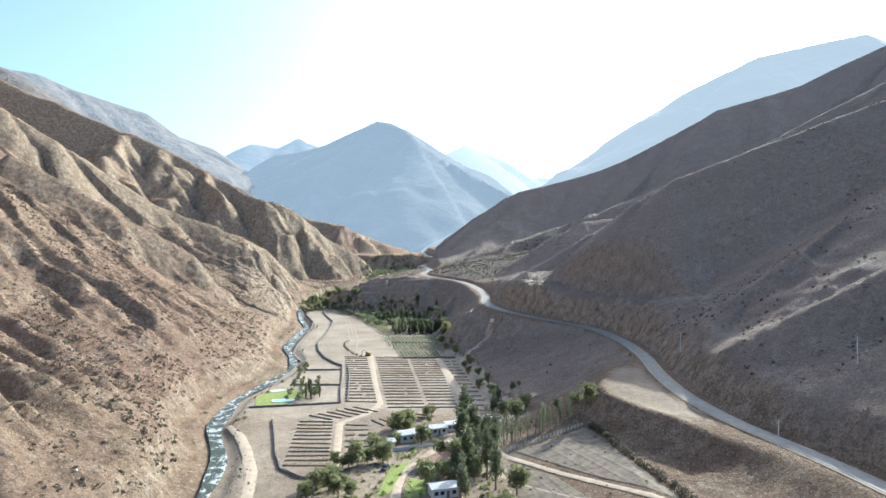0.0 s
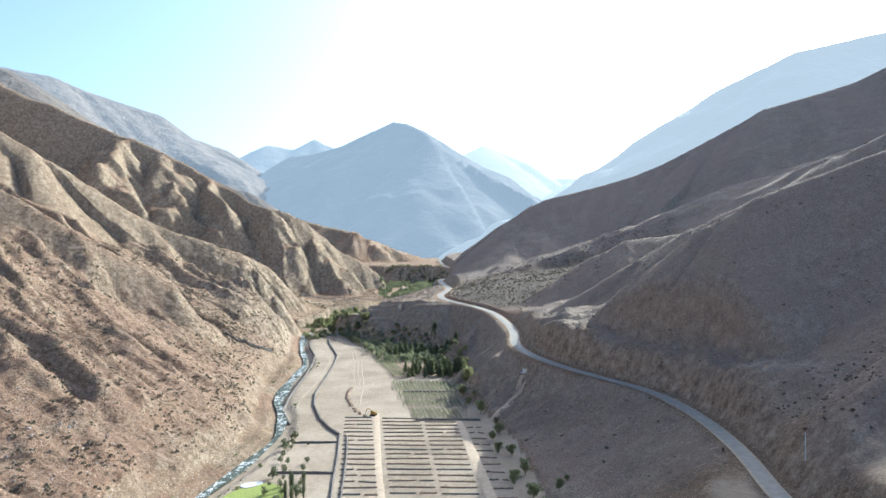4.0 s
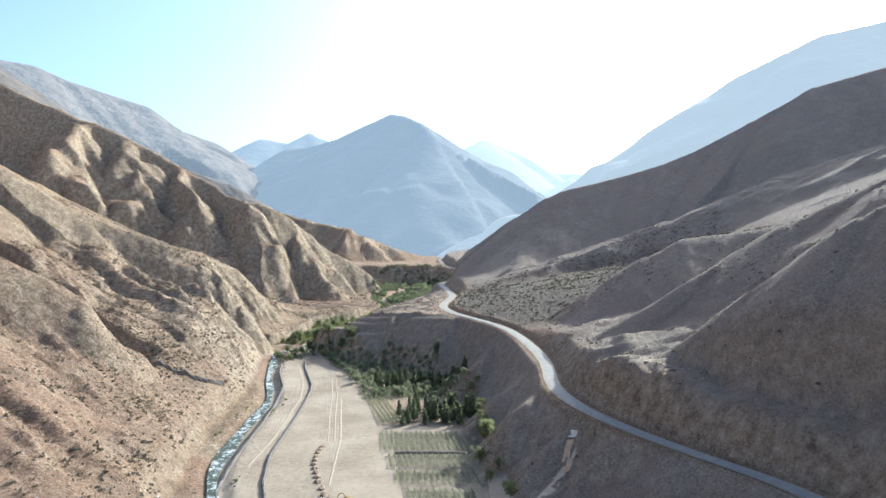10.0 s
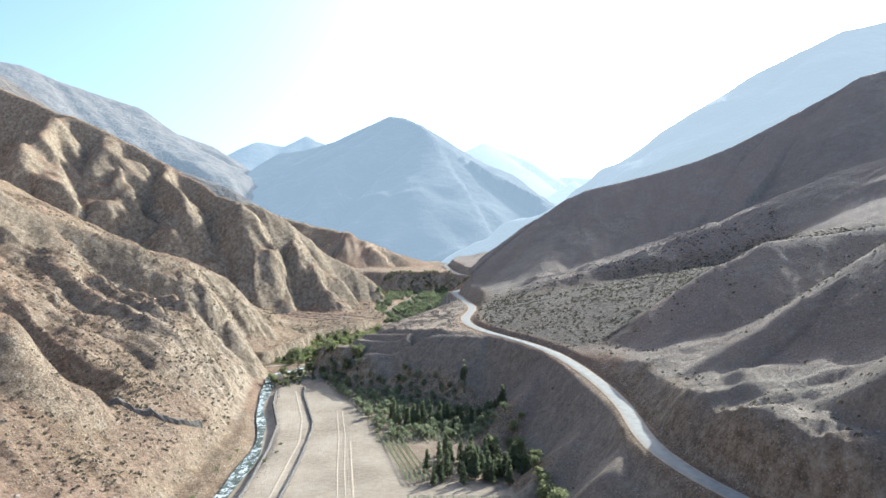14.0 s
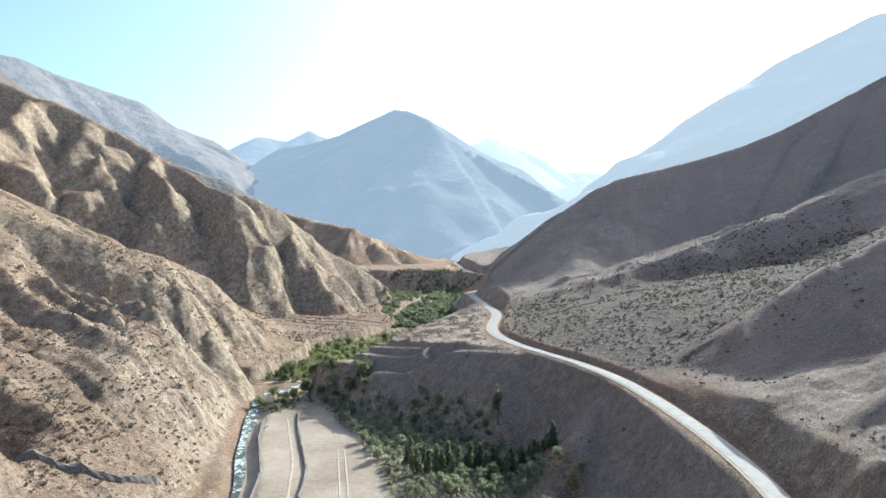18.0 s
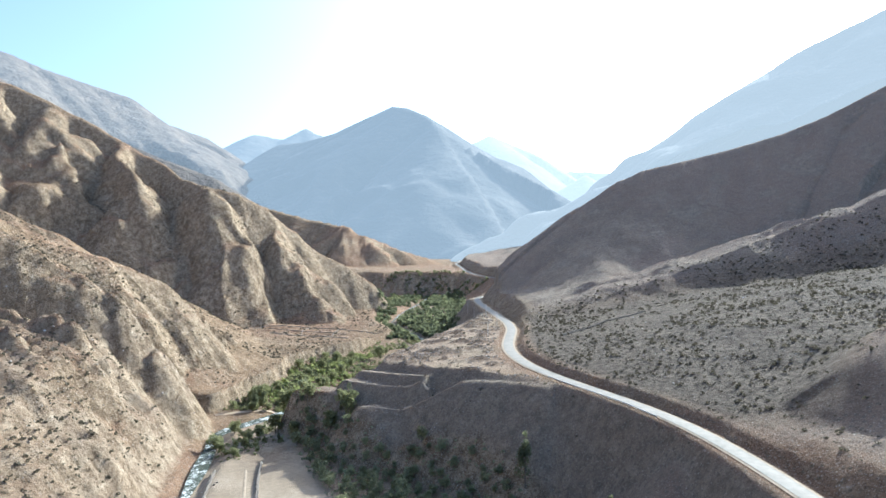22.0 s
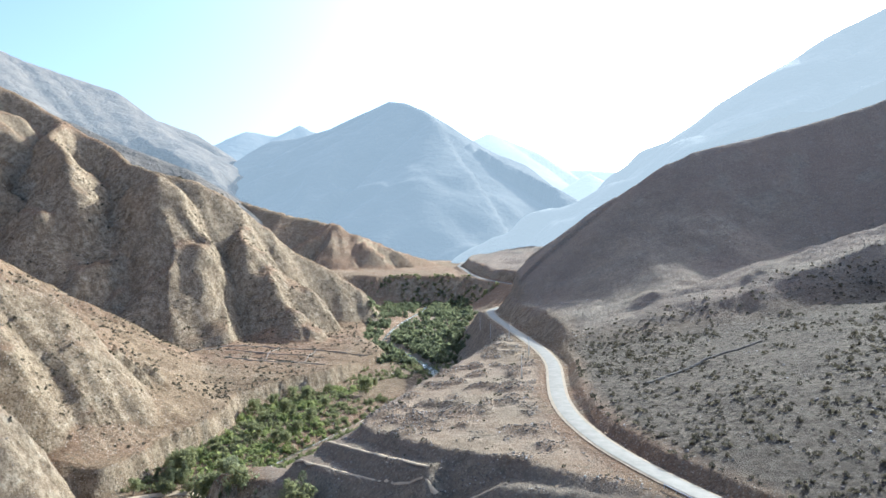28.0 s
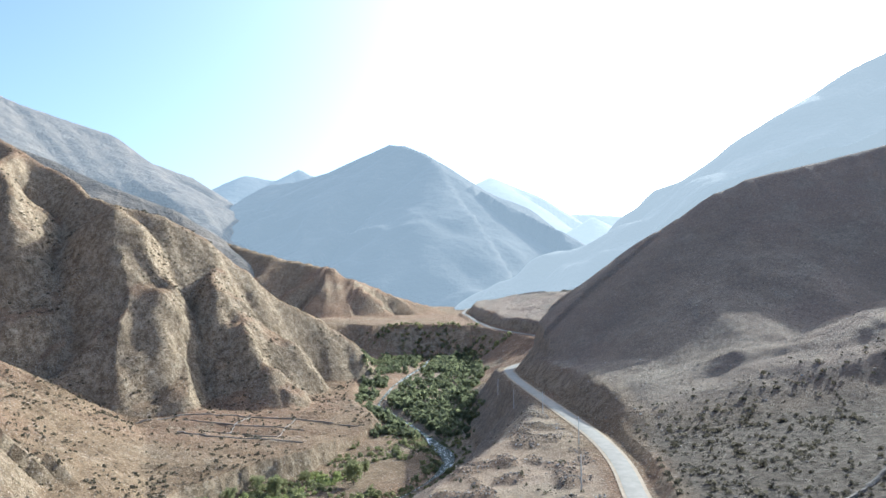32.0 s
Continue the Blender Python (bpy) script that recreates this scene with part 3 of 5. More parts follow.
XS = axis(-3200, -270, 170, 2600, 1.7, 1.018, 1.02)
YS = axis(-1200, 130, 1060, 5000, 1.8, 1.06, 1.012)
ground, GX, GY, GZ = sheet("ground", XS, YS, height, GROUND)
tagged(ground, "dry brown rocky valley floor and mountain slopes", "terrain", kind="structure")
flat = (GX < right_toe(GY) + 2) * (1 - smooth(0.5, 2.5, GZ - floor_z(GY) + 0.3 * fbm(GX / 9, GY / 9, 2, 5))) * (GY < 1300)
fan_mask = smooth(6, 14, GX - road_x(GY)) * smooth(610, 650, GY) * (1 - smooth(838, 880, GY + 0.12 * (GX - road_x(GY)))) * (1 - smooth(5, 16, GZ - road_z(GY) - 0.2 * (GX - road_x(GY))))
# mask for haze put into the colour, right of the road and on its bank
haze_grey = smooth(6, 22, GX - road_x(GY) + 8 * fbm(GX / 16, GY / 16, 3, 65)) * (1 - fan_mask)
haze_grey = np.maximum(haze_grey, 0.8 * smooth(1, 6, GX - right_toe(GY)) * smooth(4, 8, road_x(GY) - GX) * (GX < bank_top(GY) + 2) * smooth(285, 320, GY) * (1 - smooth(1050, 1100, GY)))
flat = flat * (1 - 0.5 * smooth(700, 740, GY) * smooth(-0.15, 0.2, fbm(GX / 9, GY / 9, 2, 14)))
flat = flat * smooth(-3.5, -1.5, GX - river_x(GY)) * (1 - (0.35 + 0.3 * fbm(GX / 14, GY / 14, 3, 12)) * (1 - smooth(285, 310, GY))) * (1 - 0.55 * smooth(-4, 6, GX - orchard_edge(GY)) * smooth(535, 550, GY) * (1 - smooth(785, 800, GY)))
heaps = smooth(-0.06, 0.2, fbm(GX / 8, GY / 8, 3, 61))
wear = 1 - heaps
flat = np.maximum(flat, (0.12 + 0.45 * wear) * smooth(0, 4, GX - bank_top(GY)) * smooth(4, 8, road_x(GY) - GX) * smooth(690, 730, GY) * (1 - smooth(1000, 1040, GY)))
flat = np.maximum(flat, 0.8 * smooth(0, 4, GX - bank_top(GY)) * smooth(3, 6, road_x(GY) - GX) * smooth(205, 225, GY) * (1 - smooth(285, 300, GY)))
flat = flat * (1 - 0.35 * smooth(800, 830, GY) * (GX < bank_top(GY)))
fan_mask = np.maximum(fan_mask, 0.3 * heaps * smooth(0, 4, GX - bank_top(GY)) * smooth(7, 10, road_x(GY) - GX) * smooth(690, 730, GY) * (1 - smooth(1000, 1040, GY)))
pale = smooth(590, 670, GY) * (1 - smooth(765, 785, GY)) * (GX < left_toe(GY) + 2) * (1 - smooth(35, 75, GZ - floor_z(GY) + 14 * fbm(GX / 20, GY / 20, 3, 68))) * smooth(-0.35, 0.15, fbm(GX / 25, GY / 25, 3, 69))
columns = (0.65 + 0.7 * fbm(GX / 12, GY / 12, 3, 66)).clip(0, 1) * smooth(4, 7, GX - road_x(GY)) * (1 - smooth(8, 28, GX - road_x(GY) + 14 * fbm(GX / 18, GY / 18, 3, 67))) * (1 - smooth(14, 30, GZ - road_z(GY) + 14 * fbm(GX / 14, GY / 14, 3, 64))) * smooth(215, 300, GY) * (1 - smooth(400, 540, GY))
for key, val in (("flat", flat), ("fan", np.maximum(fan_mask, 0.2 * smooth(0, 4, GX - right_toe(GY)) * smooth(4, 7, road_x(GY) - GX) * (GX < bank_top(GY) + 3) * smooth(520, 580, GY) * (GY < 1100))), ("haze_grey", haze_grey), ("pale", np.maximum(pale, columns)), ("rust", smooth(-2, 6, left_toe(GY) - GX) * (1 - smooth(560, 760, GY)))):
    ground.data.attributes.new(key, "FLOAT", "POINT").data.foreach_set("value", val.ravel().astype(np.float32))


def far_height(names):
    def fun(x, y):
        z = np.full(x.shape, 30.0)
        for n in names:
            z = smax(z, ridge_height(x, y, FAR_RIDGES[n][0], FAR_RIDGES[n][1], 60 + ord(n[0]), 190 if n in "DEFHI" else 80, 0.11 if n in "DEFHI" else 0.03 if n == "K" else 0.07, 150 if n in "DEFHI" else 60), 4)
        return z + smooth(30, 200, z) * (4 * fbm(x / 90, y / 90, 4, 73))
    return fun


def far_material(name, glow, near=False, haze_color=(0.64, 0.77, 0.90)):
    """Distant backdrop mountain: brown slopes, darkened, that emit blue-white light in place of haze."""
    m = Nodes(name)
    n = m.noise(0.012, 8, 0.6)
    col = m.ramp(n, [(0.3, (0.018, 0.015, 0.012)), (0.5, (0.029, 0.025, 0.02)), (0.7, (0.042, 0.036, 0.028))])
    if haze_color[0] > 0.7:
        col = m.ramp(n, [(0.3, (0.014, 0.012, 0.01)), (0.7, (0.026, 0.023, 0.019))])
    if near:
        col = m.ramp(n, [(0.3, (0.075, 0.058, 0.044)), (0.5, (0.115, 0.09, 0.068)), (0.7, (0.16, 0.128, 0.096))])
    # haze painted as a glow of the slope itself
    m.bsdf.inputs["Emission Color"].default_value = (*haze_color, 1)
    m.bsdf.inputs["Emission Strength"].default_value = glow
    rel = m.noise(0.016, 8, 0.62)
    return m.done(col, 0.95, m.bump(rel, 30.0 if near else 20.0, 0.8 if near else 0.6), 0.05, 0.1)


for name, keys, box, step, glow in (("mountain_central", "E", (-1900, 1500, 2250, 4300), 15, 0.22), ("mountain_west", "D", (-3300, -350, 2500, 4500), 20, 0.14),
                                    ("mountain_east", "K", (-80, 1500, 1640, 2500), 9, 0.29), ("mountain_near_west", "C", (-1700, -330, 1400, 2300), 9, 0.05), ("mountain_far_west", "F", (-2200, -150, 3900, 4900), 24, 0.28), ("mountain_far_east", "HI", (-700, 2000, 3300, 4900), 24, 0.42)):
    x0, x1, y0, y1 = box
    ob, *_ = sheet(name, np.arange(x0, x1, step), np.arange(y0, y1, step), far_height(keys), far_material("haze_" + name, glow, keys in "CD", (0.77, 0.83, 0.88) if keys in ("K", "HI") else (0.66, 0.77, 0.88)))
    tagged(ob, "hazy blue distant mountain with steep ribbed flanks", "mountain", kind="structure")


def ribbon(name, fx, fz, y0, y1, half, step, material, lift=0.0, cross=5, crown=0.0):
    """A strip along the valley, across which it is nearly level."""
    ys = np.arange(y0, y1, step)
    xs, zs = fx(ys), fz(ys) + lift
    tx, ty = np.gradient(xs), np.gradient(ys)
    ln = np.hypot(tx, ty)
    nxv, nyv = ty / ln, -tx / ln
    hw = half(ys) if callable(half) else np.full(ys.shape, half)
    verts, faces = [], []
    for i in range(len(ys)):
        for j in range(cross):
            s = -1 + 2 * j / (cross - 1)
            verts.append((xs[i] + nxv[i] * s * hw[i], ys[i] + nyv[i] * s * hw[i], zs[i] + crown * (1 - s * s)))
    for i in range(len(ys) - 1):
        for j in range(cross - 1):
            a = i * cross + j
            faces.append((a, a + 1, a + cross + 1, a + cross))
    me = bpy.data.meshes.new(name)
    me.from_pydata(verts, [], faces)
    me.polygons.foreach_set("use_smooth", np.ones(len(faces), bool))
    me.materials.append(material)
    return new(name, me)


def softened(f, w=14):
    return lambda y: sum(f(y + k * w / 4) for k in range(-4, 5)) / 9


road = tagged(ribbon("road", softened(road_x), softened(road_z), 20, 1780, 2.35, 4, ASPHALT, 0.05, 5, 0.06), "grey asphalt mountain road on a cut shelf", "road", kind="structure")
river = tagged(ribbon("river", softened(river_x, 10), floor_z, -300, 1500, lambda y: (2.5 + 0.7 * np.sin(y / 37) + 0.6 * np.sin(y / 11)) * (1 - 0.88 * smooth(785, 810, y) * (1 - smooth(930, 960, y))) * (1 - 0.6 * smooth(985, 1010, y)), 3, WATER, -1.25, 7), "shallow greenish river with white rapids", "river", kind="structure")


# ---- materials of the things ----
def leaf_material(name, dark, mid, light, through_light=(0.46, 0.47, 0.18)):
    m = Nodes(name)
    v = m.math("ADD", m.math("MULTIPLY", m.island(), 0.5), m.math("MULTIPLY", m.random(), 0.5))
    col = m.ramp(v, [(0.1, dark), (0.5, mid), (0.9, light)])
    col = m.mix(m.grey(m.noise(0.5, 3), 0.35, 0.65, 0, 0.35), col, dark)
    tr = m.n.new("ShaderNodeBsdfTranslucent")
    m.put(m.mix(0.5, col, through_light), tr.inputs["Color"])
    mixer = m.n.new("ShaderNodeMixShader")
    mixer.inputs[0].default_value = 0.58
    mat = m.done(col, 0.75, None, 0.0, 0.25)
    m.put(m.bsdf.outputs[0], mixer.inputs[1])
    m.put(tr.outputs[0], mixer.inputs[2])
    m.put(mixer.outputs[0], m.n["Material Output"].inputs["Surface"])
    return mat


LEAF_EUCA = leaf_material("eucalyptus_leaves", (0.07, 0.082, 0.05), (0.135, 0.152, 0.088), (0.22, 0.235, 0.145), (0.22, 0.235, 0.12))
LEAF_PINE = leaf_material("windbreak_needles", (0.07, 0.084, 0.052), (0.135, 0.152, 0.09), (0.21, 0.225, 0.14), (0.28, 0.30, 0.15))
LEAF_FRUIT = leaf_material("orchard_leaves", (0.13, 0.14, 0.085), (0.25, 0.265, 0.16), (0.37, 0.385, 0.24), (0.36, 0.38, 0.21))
LEAF_GREEN = leaf_material("fresh_green_leaves", (0.12, 0.15, 0.06), (0.22, 0.26, 0.105), (0.33, 0.37, 0.17))
LEAF_MIXED = leaf_material("riverside_leaves", (0.11, 0.12, 0.065), (0.21, 0.22, 0.115), (0.31, 0.32, 0.175), (0.38, 0.38, 0.18))
LEAF_DRY = leaf_material("dry_shrub_twigs", (0.065, 0.058, 0.043), (0.11, 0.098, 0.072), (0.165, 0.147, 0.108), (0.13, 0.115, 0.082))
BARK = plain("grey_bark", (0.19, 0.155, 0.12), 0.9, 0.35, 3.0, 0.05)
STONE = plain("dark_fieldstone", (0.16, 0.14, 0.12), 0.95, 0.45, 1.6, 0.25)
EARTH = plain("dug_earth", (0.26, 0.185, 0.13), 0.95, 0.35, 1.1, 0.25)
FIELD_SOIL = plain("dry_field_soil", (0.20, 0.16, 0.112), 0.95, 0.42, 0.35, 0.15)
GRASS = plain("watered_lawn", (0.22, 0.25, 0.065), 0.9, 0.35, 1.2, 0.12)
PLASTER = plain("white_plaster", (0.58, 0.55, 0.50), 0.85, 0.22, 1.5, 0.02)
SHEET_ROOF = plain("pale_sheet_roof", (0.46, 0.45, 0.42), 0.7, 0.3, 0.9, 0.02)
RUST_ROOF = plain("brown_sheet_roof", (0.30, 0.17, 0.12), 0.75, 0.3, 0.9, 0.04)
CONCRETE = plain("pale_concrete", (0.52, 0.51, 0.48), 0.85, 0.15, 1.1, 0.03)
GLASS = Nodes("dark_window_glass").done((0.03, 0.035, 0.04), 0.12, None, 0, 0.5)
POOL_WATER = Nodes("pool_water").done((0.30, 0.58, 0.66), 0.08, None, 0, 0.5)
PAINT_WHITE = Nodes("white_car_paint").done((0.75, 0.75, 0.74), 0.3, None, 0, 0.5)
PAINT_DARK = Nodes("dark_car_paint").done((0.05, 0.055, 0.065), 0.3, None, 0, 0.5)
PAINT_YELLOW = Nodes("yellow_machine_paint").done((0.32, 0.20, 0.05), 0.5, None, 0, 0.4)
RUBBER = Nodes("black_rubber").done((0.02, 0.02, 0.02), 0.8)
STEEL = Nodes("grey_galvanised_steel").done((0.42, 0.43, 0.44), 0.5, None, 0, 0.5, 0.7)
WOOD_POLE = plain("weathered_pole_wood", (0.30, 0.26, 0.21), 0.9, 0.2, 4.0, 0.01)


def rock_material():
    m = Nodes("loose_rock")
    col = m.ramp(m.island(), [(0.0, (0.13, 0.115, 0.10)), (0.6, (0.27, 0.235, 0.20)), (0.92, (0.42, 0.38, 0.34)), (1.0, (0.62, 0.59, 0.55))])
    n = m.noise(2.2, 5, 0.7)
    return m.done(m.mix(m.grey(n, 0.4, 0.7, 0, 0.5), col, (0.20, 0.17, 0.14)), 0.95, m.bump(n, 0.15, 0.7))


ROCK = rock_material()


# ---- mesh helpers ----
def mesh_of(name, verts, faces, material, smooth_faces=False):
    me = bpy.data.meshes.new(name)
    verts = np.asarray(verts, float)
    if isinstance(faces, np.ndarray):
        k = faces.shape[1]
        me.vertices.add(len(verts))
        me.vertices.foreach_set("co", verts.ravel())
        me.loops.add(faces.size)
        me.loops.foreach_set("vertex_index", faces.ravel().astype(np.int32))
        me.polygons.add(len(faces))
        me.polygons.foreach_set("loop_start", np.arange(0, faces.size, k, dtype=np.int32))
        me.polygons.foreach_set("loop_total", np.full(len(faces), k, np.int32))
    else:
        me.from_pydata([tuple(v) for v in verts], [], faces)
    me.polygons.foreach_set("use_smooth", np.full(len(me.polygons), smooth_faces))
    me.update()
    me.materials.append(material)
    return me


def thing(name, label, category, group=""):
    return tagged(new(name), label, category, group)


def part(name, me, parent, label=""):
    ob = new(name, me)
    ob.parent = parent
    return tagged(ob, label) if label else ob


def ground_at(x, y):
    return height(np.atleast_1d(np.asarray(x, float)), np.atleast_1d(np.asarray(y, float)))


def box_mesh(name, size, material, at=(0, 0, 0), bevel=0.0, taper=1.0):
    """A box standing on z = at.z, with bevelled edges and a top drawn in by taper."""
    bm = bmesh.new()
    bmesh.ops.create_cube(bm, size=1)
    for v in bm.verts:
        k = taper if v.co.z > 0 else 1
        v.co = Vector((v.co.x * size[0] * k + at[0], v.co.y * size[1] * k + at[1], (v.co.z + 0.5) * size[2] + at[2]))
    if bevel:
        bmesh.ops.bevel(bm, geom=list(bm.edges), offset=bevel, segments=2, affect="EDGES", profile=0.5)
    me = bpy.data.meshes.new(name)
    bm.to_mesh(me)
    bm.free()
    me.materials.append(material)
    return me


def tube(path, radii, sides=6):
    """Verts and quads of a tapering tube."""
    v, f = [], []
    path = [Vector(p) for p in path]
    for i, (p, r) in enumerate(zip(path, radii)):
        d = (path[min(i + 1, len(path) - 1)] - path[max(i - 1, 0)]).normalized()
        a = d.orthogonal().normalized()
        b = d.cross(a)
        for k in range(sides):
            t = 2 * math.pi * k / sides
            v.append(p + (a * math.cos(t) + b * math.sin(t)) * r)
        if i:
            o = (i - 1) * sides
            f += [(o + k, o + (k + 1) % sides, o + sides + (k + 1) % sides, o + sides + k) for k in range(sides)]
    f.append(tuple(range(len(v) - sides, len(v))))
    return v, f


def tube_mesh(name, path, radii, material, sides=8):
    v, f = tube(path, radii, sides)
    return mesh_of(name, [tuple(p) for p in v], f, material, True)


def leaves(blobs, count, size, rng, droop=0.0):
    """Verts and quads of many small leaf sprays spread over ellipsoids (cx, cy, cz, rx, ry, rz)."""
    blobs = np.asarray(blobs, float)
    weight = blobs[:, 3] * blobs[:, 5]
    pick = rng.choice(len(blobs), count, p=weight / weight.sum())
    d = rng.normal(size=(count, 3))
    d /= np.linalg.norm(d, axis=1, keepdims=True)
    rad = rng.uniform(0.55, 1.08, (count, 1))
    c = blobs[pick, :3] + d * rad * blobs[pick, 3:]
    n = d + rng.normal(scale=0.7, size=(count, 3))
    n[:, 2] += 0.3
    n /= np.linalg.norm(n, axis=1, keepdims=True)
    a = np.cross(n, rng.normal(size=(count, 3)))
    a /= np.linalg.norm(a, axis=1, keepdims=True)
    b = np.cross(n, a)
    b[:, 2] -= droop
    sz = size * rng.uniform(0.6, 1.4, (count, 1))
    v = np.stack([c - a * sz, c - b * sz * 0.55 + n * sz * 0.2, c + a * sz, c + b * sz * 0.55 + n * sz * 0.2], 1).reshape(-1, 3)
    return v, np.arange(count * 4).reshape(-1, 4)


def make_tree(name, label, group, tall, shape, leaf, seed, count, size):
    """A tree: trunk with limbs, and a crown of many leaf sprays in uneven clumps."""
    rng = np.random.RandomState(seed)
    ob = thing(name, label, "tree", group)
    blobs, limbs_v, limbs_f = [], [], []
    lean = rng.uniform(-0.04, 0.04, 2) * tall
    tv, tf = tube([(0, 0, -0.4), (lean[0] * 0.3, lean[1] * 0.3, tall * 0.35), (lean[0], lean[1], tall * 0.9)], [tall * 0.022 + 0.06, tall * 0.015 + 0.04, 0.03], 6)
    limbs_v += tv
    limbs_f += tf
    if shape == "tall":        # loose eucalyptus crown in storeys
        for k in range(13):
            z = tall * rng.uniform(0.28, 0.95)
            r = tall * 0.13 * (1.1 - 0.6 * z / tall) * rng.uniform(0.6, 1.2)
            a = rng.uniform(0, 6.28)
            o = tall * 0.09 * (1.15 - z / tall)
            blobs.append((math.cos(a) * o + lean[0] * z / tall, math.sin(a) * o + lean[1] * z / tall, z, r, r, r * 1.15))
    elif shape == "column":
        for k in range(10):
            z = tall * (0.12 + 0.085 * k)
            r = tall * 0.085 * math.sin(0.35 + 2.5 * (k + 0.5) / 10.5) + 0.15
            blobs.append((rng.uniform(-0.15, 0.15), rng.uniform(-0.15, 0.15), z, r, r, tall * 0.09))
    elif shape == "cone":
        for k in range(9):
            z = tall * (0.14 + 0.092 * k)
            r = tall * 0.2 * (1 - 0.1 * k) * rng.uniform(0.85, 1.15) + 0.12
            blobs.append((rng.uniform(-0.3, 0.3), rng.uniform(-0.3, 0.3), z, r, r, tall * 0.075))
    else:                      # spreading or round
        for k in range(12):
            a, o = rng.uniform(0, 6.28), tall * rng.uniform(0.06, 0.3)
            r = tall * rng.uniform(0.14, 0.24)
            blobs.append((math.cos(a) * o, math.sin(a) * o, tall * rng.uniform(0.26, 0.8), r, r, r * 0.85))
    for b in blobs[::2]:
        z0 = max(b[2] - tall * 0.22, tall * 0.1)
        lv, lf = tube([(lean[0] * z0 / tall, lean[1] * z0 / tall, z0), (b[0] * 0.6, b[1] * 0.6, (z0 + b[2]) / 2), b[:3]], [tall * 0.009 + 0.03, tall * 0.006 + 0.02, 0.015], 5)
        o = len(limbs_v)
        limbs_v += lv
        limbs_f += [tuple(i + o for i in q) for q in lf]
    part("trunk", mesh_of("trunk", [tuple(p) for p in limbs_v], limbs_f, BARK, True), ob)
    v, f = leaves(blobs, count, size, rng, 0.3 if shape == "tall" else 0.0)
    part("crown", mesh_of("crown", v, f, leaf), ob)
    return ob


def plant(models, spots, rng, lo=0.8, hi=1.2):
    """Sets copies of the models on the ground at the spots; the models themselves take the first ones."""
    zs = ground_at([p[0] for p in spots], [p[1] for p in spots])
    for i, ((x, y), z) in enumerate(zip(spots, zs)):
        k = rng.uniform(lo, hi)
        m = Matrix.LocRotScale((x, y, z), Euler((0, 0, rng.uniform(0, 6.28))), (k * rng.uniform(0.9, 1.1), k * rng.uniform(0.9, 1.1), k))
        if i < len(models):
            models[i].matrix_basis = m
        else:
            copy_thing(models[i % len(models)], m)


def scatter(name, label, category, templates, x, y, lo, hi, rng, material, squash=(0.7, 1.2), sink=0.1, group=""):
    """One mesh of many small things, each a turned and scaled template, standing on the ground."""
    z = ground_at(x, y)
    vs, fs, base = [], [], 0
    which = rng.randint(0, len(templates), len(x))
    for t, (tv, tf) in enumerate(templates):
        sel = np.where(which == t)[0]
        if not len(sel):
            continue
        a, k = rng.uniform(0, 6.28, len(sel)), lo + (hi - lo) * rng.uniform(0, 1, len(sel)) ** 2.2
        sq = rng.uniform(*squash, len(sel))
        c, s_ = np.cos(a)[:, None], np.sin(a)[:, None]
        px = (tv[None, :, 0] * c - tv[None, :, 1] * s_) * k[:, None] + x[sel][:, None]
        py = (tv[None, :, 0] * s_ + tv[None, :, 1] * c) * k[:, None] + y[sel][:, None]
        pz = tv[None, :, 2] * (k * sq)[:, None] + z[sel][:, None] - sink * k[:, None]
        vs.append(np.stack([px, py, pz], -1).reshape(-1, 3))
        fs.append((tf[None] + (np.arange(len(sel)) * len(tv))[:, None, None] + base).reshape(-1, tf.shape[1]))
        base += len(sel) * len(tv)
    ob = new(name, mesh_of(name, np.concatenate(vs), np.concatenate(fs), material))
    return tagged(ob, label, category, group, "stuff")


def bush_templates(n, count, rng, tallness=0.8, size=0.42):
    out = []
    for _ in range(n):
        blobs = [(rng.uniform(-0.4, 0.4), rng.uniform(-0.4, 0.4), tallness * rng.uniform(0.3, 0.7), rng.uniform(0.35, 0.6), rng.uniform(0.35, 0.6), tallness * rng.uniform(0.35, 0.55)) for _ in range(3)]
        out.append(leaves(blobs, count, size, rng))
    return out


def rock_templates(n, rng):
    out = []
    bm = bmesh.new()
    bmesh.ops.create_icosphere(bm, subdivisions=1, radius=0.5)
    base = np.array([v.co[:] for v in bm.verts])
    tri = np.array([[v.index for v in f.verts] for f in bm.faces])
    bm.free()
    for _ in range(n):
        cut_dir = rng.normal(size=(5, 3))
        cut_dir /= np.linalg.norm(cut_dir, axis=1, keepdims=True)
        v = base * rng.uniform(0.7, 1.25, (len(base), 1)) * rng.uniform(0.7, 1.2, 3)
        for c in cut_dir:
            over = np.clip(v @ c - 0.32, 0, None)
            v = v - over[:, None] * c
        out.append((v + (0, 0, 0.2), tri))
    return out


